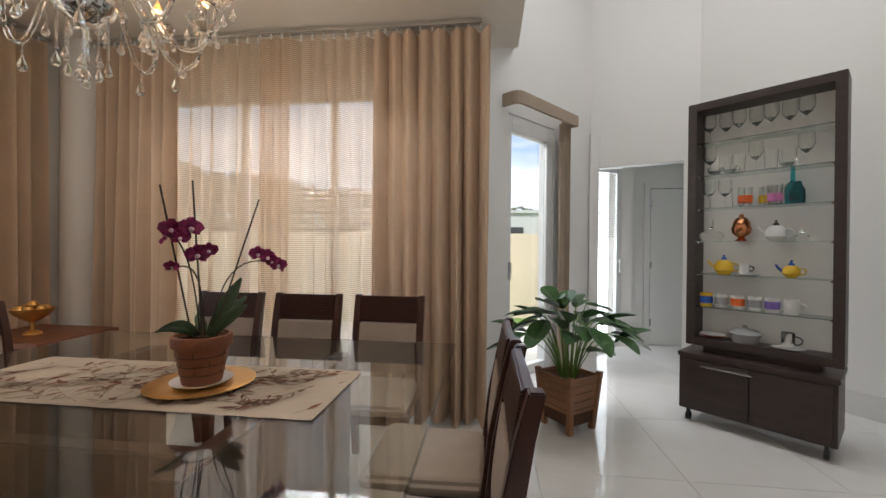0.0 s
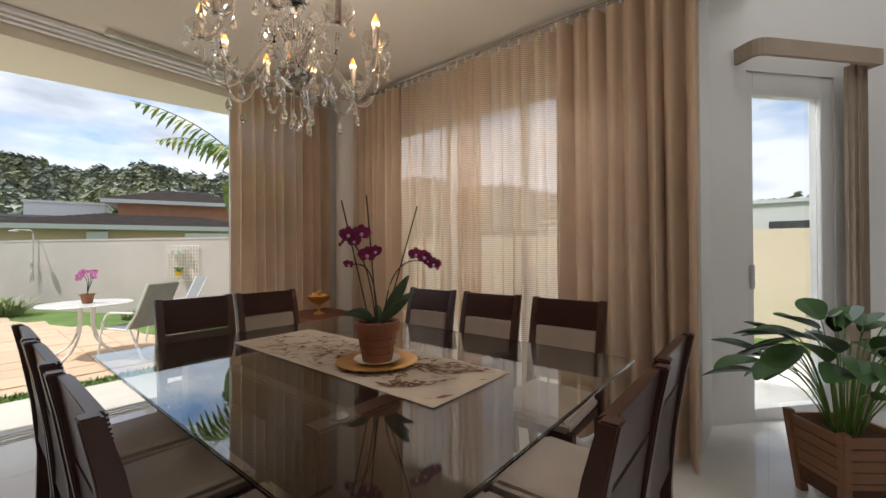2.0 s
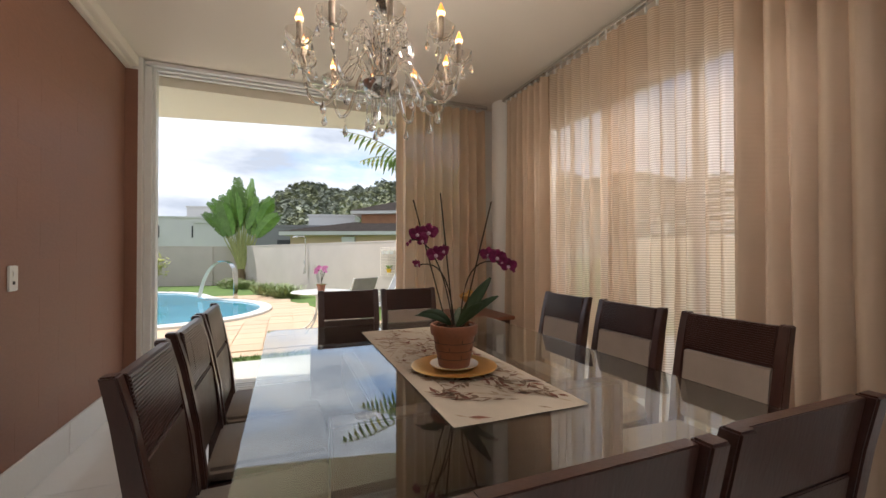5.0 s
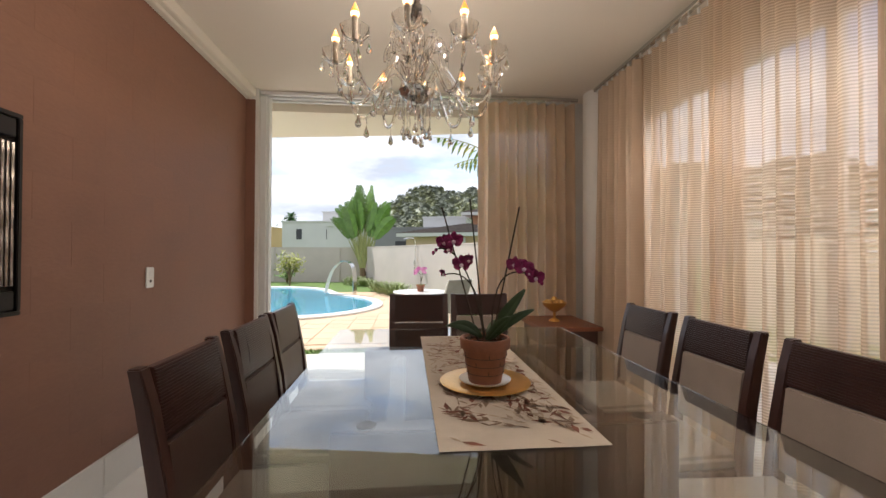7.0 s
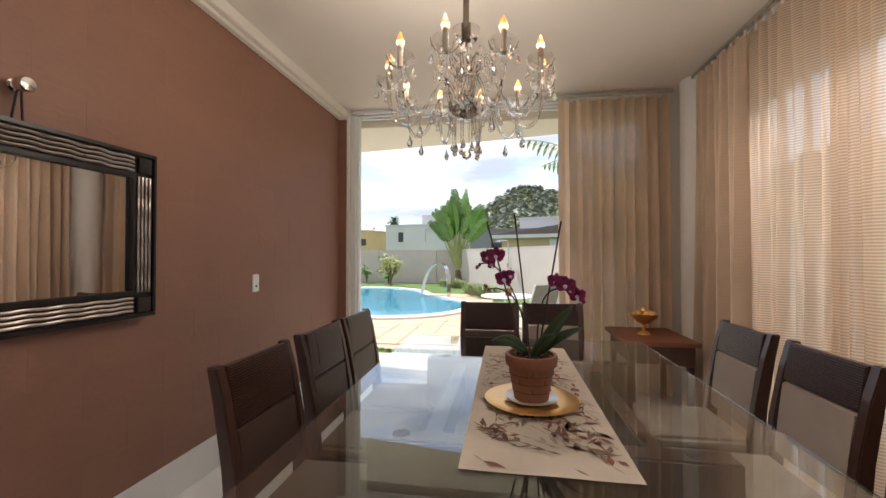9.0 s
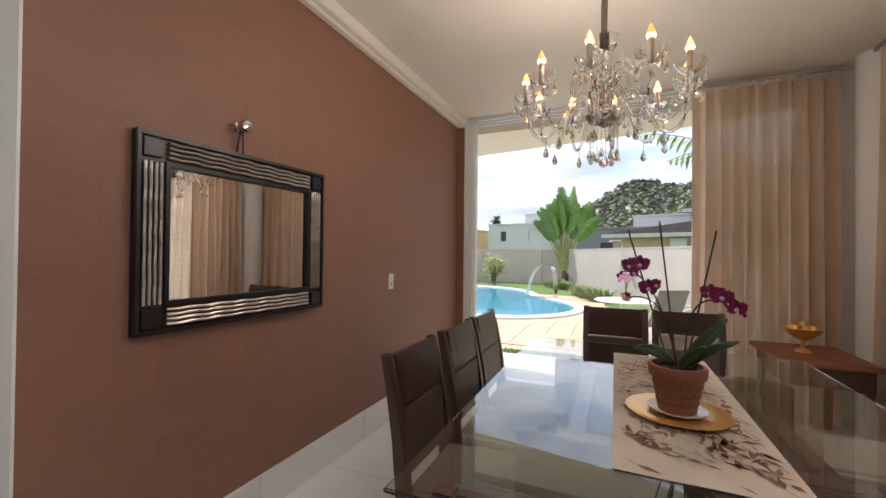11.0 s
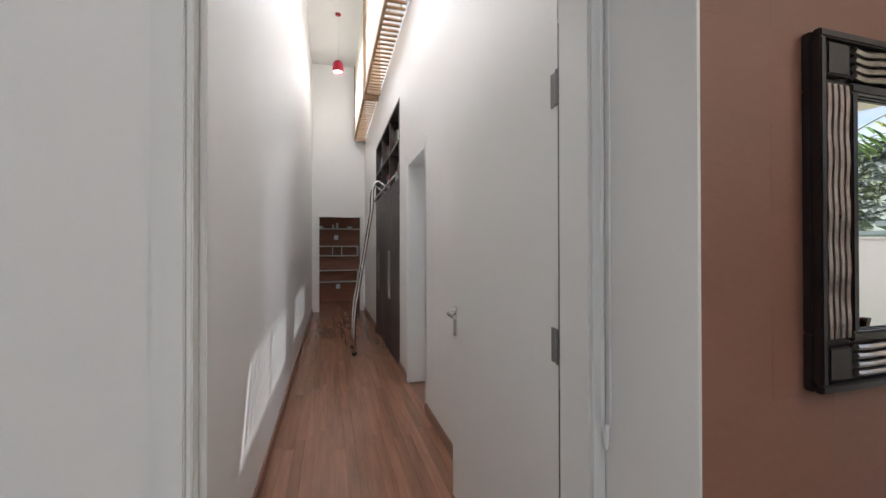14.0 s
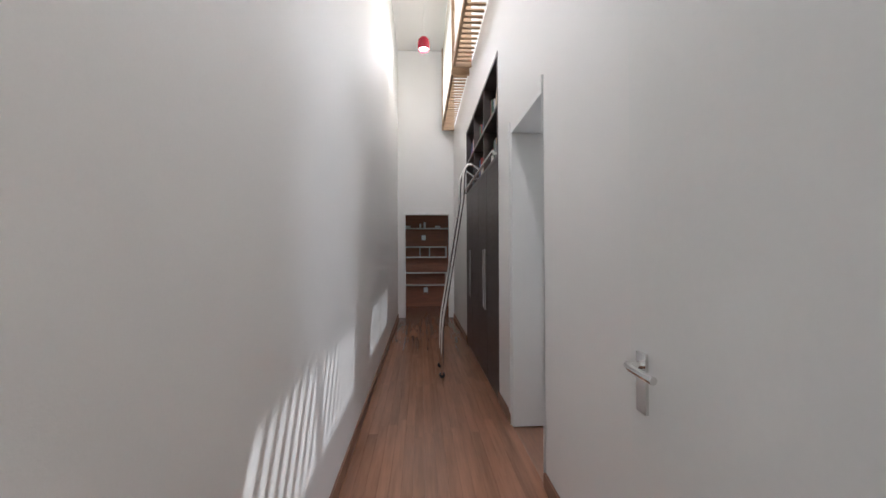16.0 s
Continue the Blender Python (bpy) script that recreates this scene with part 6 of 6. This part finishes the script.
# patio table, orchid and chairs
pt = thing("patio_table", "round glass patio table on a white metal base", "table", pose(-6.45, 1.62, GZ))
MB().lathe([(0.0, 0.68), (0.50, 0.68), (0.51, 0.69), (0.50, 0.70), (0.0, 0.70)], seg=40, cap=False).ob("top", PORC, pt, smooth=True)
for k in range(4):
    a = radians(45 + 90 * k)
    c_, s_ = math.cos(a), math.sin(a)
    MB().tube(bez((0.10 * c_, 0.10 * s_, 0.67), (0.06 * c_, 0.06 * s_, 0.3), (0.15 * c_, 0.15 * s_, 0.12), (0.40 * c_, 0.40 * s_, 0.0), 8), 0.016, 7).ob("leg", ALU, pt, smooth=True)
po = thing("patio_orchid", "pink orchid in a terracotta pot on the patio table", "orchid", pose(-6.40, 1.62, GZ + 0.70))
pot(po, 0.055, 0.075, 0.13, 0.03)
mb = MB()
for k in range(4):
    mb.tube(bez((0, 0, 0.1), (0.02 * k, 0, 0.25), (0.03, 0.03 * k, 0.36), (0.10 - 0.05 * k, 0.04 * k - 0.06, 0.38), 6), 0.004, 5)
mb.ob("stem", STEM, po)
for k in range(14):
    flower(po, (rng.uniform(-0.10, 0.12), rng.uniform(-0.10, 0.10), 0.38 + rng.uniform(-0.05, 0.05)), (1, -0.5, 0.1), 1.0, PETALP)
mb = MB()
for k in range(6):
    a = k * 1.05
    leaf(mb, (0, 0, 0.11), (0.13 * math.cos(a), 0.13 * math.sin(a), 0.15), 0.05, 0.2, 0.03, n=4)
mb.ob("leaf", LEAFL, po)


def patio_chair(m):
    c_ = thing("patio_chair", "white tubular patio chair with grey sling seat", "chair", m, "patio chairs")
    for s in (-1, 1):
        MB().tube(bez((s * 0.27, 0.30, 0), (s * 0.27, 0.24, 0.3), (s * 0.27, 0.24, 0.58), (s * 0.27, 0.12, 0.62), 8) + [Vector((s * 0.27, -0.22, 0.62))], 0.014, 7).ob("arm", ALU, c_, smooth=True)
        MB().tube([(s * 0.25, -0.34, 0), (s * 0.25, -0.15, 0.40), (s * 0.25, 0.24, 0.42)], 0.014, 7).ob("leg", ALU, c_, smooth=True)
        MB().tube([(s * 0.25, -0.10, 0.40), (s * 0.25, -0.24, 0.62), (s * 0.25, -0.40, 0.98)], 0.014, 7).ob("back_tube", ALU, c_, smooth=True)
    MB().loft([[(-0.25, y, z), (0.25, y, z), (0.25, y - 0.008, z - 0.008), (-0.25, y - 0.008, z - 0.008)] for y, z in ((0.24, 0.43), (0.05, 0.40), (-0.10, 0.41), (-0.24, 0.62), (-0.40, 0.98))]).ob("sling", SLING, c_, smooth=True)
    return c_


pc = patio_chair(pose(-5.75, 2.02, GZ, 0, 0, 122))
copy_thing(pc, pose(-6.5, 2.65, GZ, 0, 0, 178))


# houses, trees, hills
def roof(mb_, x0, x1, y0, y1, z0, z1, lip=0.3):
    xm, ym = (x0 + x1) / 2, (y0 + y1) / 2
    rid = abs(y1 - y0) / 2 * 0.8 if abs(y1 - y0) < abs(x1 - x0) else 0
    a_, b_ = (xm - (abs(x1 - x0) / 2 - rid) * 0.7, ym, z1), (xm + (abs(x1 - x0) / 2 - rid) * 0.7, ym, z1)
    c_ = [(x0, y0, z0), (x1, y0, z0), (x1, y1, z0), (x0, y1, z0)]
    nb = 14
    for p, q, r1, r2 in ((c_[0], c_[1], a_, b_), (c_[1], c_[2], b_, b_), (c_[2], c_[3], b_, a_), (c_[3], c_[0], a_, a_)):
        p, q, r1, r2 = Vector(p), Vector(q), Vector(r1), Vector(r2)
        for i in range(nb):
            t0, t1 = i / nb, (i + 1) / nb
            up = Vector((0, 0, 0.05))
            mb_.face([p.lerp(r1, t0) + up, q.lerp(r2, t0) + up, q.lerp(r2, t1), p.lerp(r1, t1)])
            mb_.face([p.lerp(r1, t0), q.lerp(r2, t0), q.lerp(r2, t0) + up, p.lerp(r1, t0) + up])


hs = thing("tiled_house", "brick house with grey tiled hip roofs and white eaves", "house", pose(-25.8, 6.9, GZ, 0, 0, 66))
MB().box(-5.0, 5.2, -2.5, 4.0, 0, 2.55).ob("wall", FARP, hs)
MB().box(-1.2, 4.4, 0.2, 4.0, 2.55, 4.1).ob("upper_wall", BRICK, hs)
MB().box(-5.5, 5.7, -3.0, 4.5, 2.5, 2.72).box(-1.8, 5.0, -0.4, 4.6, 4.05, 4.25).ob("eaves", FARW, hs)
mb = MB()
roof(mb, -5.5, 5.7, -3.0, 4.5, 2.72, 3.55)
roof(mb, -1.8, 5.0, -0.4, 4.6, 4.25, 5.1)
mb.ob("roof", ROOF, hs)
MB().box(-1.7, -0.9, -2.75, -2.5, 1.9, 2.4).ob("air_conditioner", FARW, hs)


def block(x, y, az, w, d_, h, mt, label, wins):
    b_ = thing("modern_house", label, "house", pose(x, y, GZ, 0, 0, az), "far houses")
    MB().box(-w / 2, w / 2, -d_ / 2, d_ / 2, 0, h).box(-w / 2 - 0.08, w / 2 + 0.08, -d_ / 2 - 0.08, d_ / 2 + 0.08, h, h + 0.12).ob("wall", mt, b_)
    for wx, wz, ww, wh in wins:
        MB().box(wx, wx + ww, -d_ / 2 - 0.03, -d_ / 2 + 0.02, wz, wz + wh).ob("window", FARD, b_)


block(-37.5, -6.3, 80, 5.6, 6, 4.1, FARW, "pale grey flat-roofed house beyond the wall", ((-1.5, 2.6, 0.5, 0.9), (1.2, 2.6, 0.5, 0.9)))
block(-38.5, -5.2, 80, 2.2, 3, 5.2, FARW, "pale grey roof block of a far house", ())
block(-32.0, 4.8, 75, 3.4, 4, 4.2, FARW, "white cubic house beyond the wall", ((-1.3, 2.9, 0.5, 0.5),))
block(-30.5, 2.4, 78, 6.0, 5, 3.2, FARG, "dark grey flat-roofed house beyond the wall", ((-1.4, 1.9, 1.0, 0.4), (0.9, 1.9, 1.0, 0.4)))
block(-31.0, -2.2, 80, 4.2, 4, 3.4, FARW, "pale house with a flat roof beyond the wall", ())
block(-42.0, -13.6, 72, 3.6, 5, 3.9, FARY, "yellow house with a low roof beyond the wall", ((-1.0, 2.4, 0.8, 0.7), (0.6, 2.4, 0.8, 0.7)))
block(-16.0, 7.6, 66, 3.0, 2.5, 1.95, FARW, "low white outbuilding beyond the wall", ())
block(2.2, 20.0, 0, 7, 5, 2.9, FARW, "pale house beyond the side wall", ((-1.5, 1.7, 1.2, 0.6), (0.8, 1.7, 1.4, 0.6)))
# far palm
fp = thing("palm_tree", "tall slender palm beyond the wall", "palm", pose(-47, -12.3, GZ))
MB().tube([(0, 0, 0), (0.1, 0, 3.2), (0, 0, 5.6)], 0.2, 8, 0.16).ob("trunk", TRUNK, fp, smooth=True)
mb = MB()
rng = random.Random(9)
for k in range(46):
    a, e = rng.uniform(0, 6.28), rng.uniform(-1.0, 1.1)
    leaf(mb, (0, 0, 5.6), (1.05 * math.cos(a) * math.cos(e), 1.05 * math.sin(a) * math.cos(e), 5.6 + 1.05 * math.sin(e)), 0.30, 0.3, 0.25, n=4)
mb.ob("crown", LEAF, fp)
for k, (x, y, h) in enumerate(((-50, -17, 4.6), (-52, -10.2, 4.2), (-55, -8.5, 4.6), (-46, -15.5, 4.8))):
    bush("bare_tree" if k in (0, 3) else "far_tree", "thin open-crowned tree beyond the wall", x, y, GZ, h, 1.7, 70 if k in (0, 3) else 420, 90 + k, WOODS_HAZED, 0.06, 0.5)
# wooded hill: a ridge with many crowns
rng = random.Random(31)


def hill_h(a):
    """Height over the ground of the ridge seen under the bearing a, in degrees from west towards north."""
    return 2.0 + 25.0 / (1 + math.exp(-(a + 4.5) / 1.7)) + 1.3 * math.sin(a * 0.55) + 0.12 * max(0, a) - 0.42 * max(0, a - 40)


mb = MB()
rows = []
for j, (rad, f) in enumerate(((95, 0.0), (120, 0.35), (145, 0.72), (165, 1.0), (200, 0.9))):
    rows.append([(-rad * math.cos(radians(a)), rad * math.sin(radians(a)), GZ - 0.5 + f * hill_h(a)) for a in range(-14, 130, 2)])
mb.loft(rows, cap=False, closed=False)
struct(mb, "hill", WOODS_HAZED, "wooded hill in the distance", "hill", smooth=True)
crown = []
for v in range(3):
    mb = MB()
    for i in range(24):
        d = Vector((rng.gauss(0, 1), rng.gauss(0, 1), rng.gauss(0, 1))).normalized() * rng.uniform(0.55, 1.05)
        n_ = Vector((rng.uniform(-1, 1), rng.uniform(-1, 1), rng.uniform(-0.35, 0.35))).normalized()
        leaf(mb, d - n_ * 0.5, d + n_ * 0.5, 0.85, 0.3, 0.05, d + Vector((0, 0, 0.5)), 2)
    crown.append((mb.v, mb.f))
wood = MB()
for k in range(3600):
    a = rng.uniform(-12, 72) if k < 3000 else rng.uniform(72, 128)
    f = rng.random() ** 0.7
    rad = 97 + 68 * f
    z = GZ - 0.5 + hill_h(a) * min(1, f * 1.02)
    s = rng.uniform(0.7, 1.5) if f < 0.93 else rng.uniform(0.6, 1.9)
    vs, fs = crown[k % 3]
    off = len(wood.v)
    x, y = -rad * math.cos(radians(a)), rad * math.sin(radians(a))
    wood.v += [(x + p[0] * s, y + p[1] * s, z + s * 0.5 + p[2] * s * rng.uniform(0.95, 1.05)) for p in vs]
    wood.f += [tuple(off + i for i in q) for q in fs]
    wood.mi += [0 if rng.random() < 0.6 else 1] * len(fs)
o = wood.ob("hill_woodland", [WOODS_HAZED, WOODL])
tagged(o, "dense woodland covering the distant hill, its greens paled with haze", "woodland", "", "stuff")
bush("broad_tree", "broad light green tree below the hill", -62, 14, GZ, 9.0, 5.0, 2400, 55, WOODL, 0.2, 1.1)

# ---- wall blocks ----
BL, BHT = 0.398, 0.1985
BLOCKS = {}
course = 0
z = 0.0
while z < CZ - 0.02:
    x = -3.06 - (BL / 2 if course % 2 else 0)
    z1 = min(z + BHT, CZ)
    while x < 0.52:
        x0, x1 = max(x, -3.06), min(x + BL, 0.525)
        key = (round(x1 - x0, 3), round(z1 - z, 3))
        if key not in BLOCKS:
            BLOCKS[key] = MB().box(0, key[0] - 0.0009, -0.0006, 0, 0, key[1] - 0.0009).mesh("block", BROWN)
        b = new("block", BLOCKS[key])
        b.parent, b.location = wall_brown, (x0 + 0.0004, BY, z + 0.0004)
        x += BL
    z, course = z + BHT, course + 1
# ---- floor pieces ----
fl = tagged(new("floor"), "large polished white porcelain floor tiles", "floor", "", "structure")
TS = 0.80
tme = MB().box(-TS / 2 + 0.0012, TS / 2 - 0.0012, -TS / 2 + 0.0012, TS / 2 - 0.0012, -0.012, 0.0).mesh("tile", TILE)
for i in range(9):
    for j in range(9):
        x, y = -2.9 + i * TS, -0.15 + j * TS
        s = new("tile", tme)
        s.parent, s.location = fl, (x, y, 0)
fc = tagged(new("floor_corridor"), "reddish brown laminate plank floor", "floor", "", "structure")
fc.matrix_basis = C
PWD, PLN = 0.0655, 1.05
rng = random.Random(61)
lme = MB().box(-PWD / 2 + 0.0004, PWD / 2 - 0.0004, -PLN / 2 + 0.0004, PLN / 2 - 0.0004, -0.01, 0.0).mesh("plank", PLANK)
for i in range(17):
    y = -0.16 - PLN * rng.uniform(0.1, 0.5)
    while y > -10.1:
        s = new("plank", lme)
        s.parent, s.location = fc, (0.034 + i * PWD, y, 0)
        y -= PLN
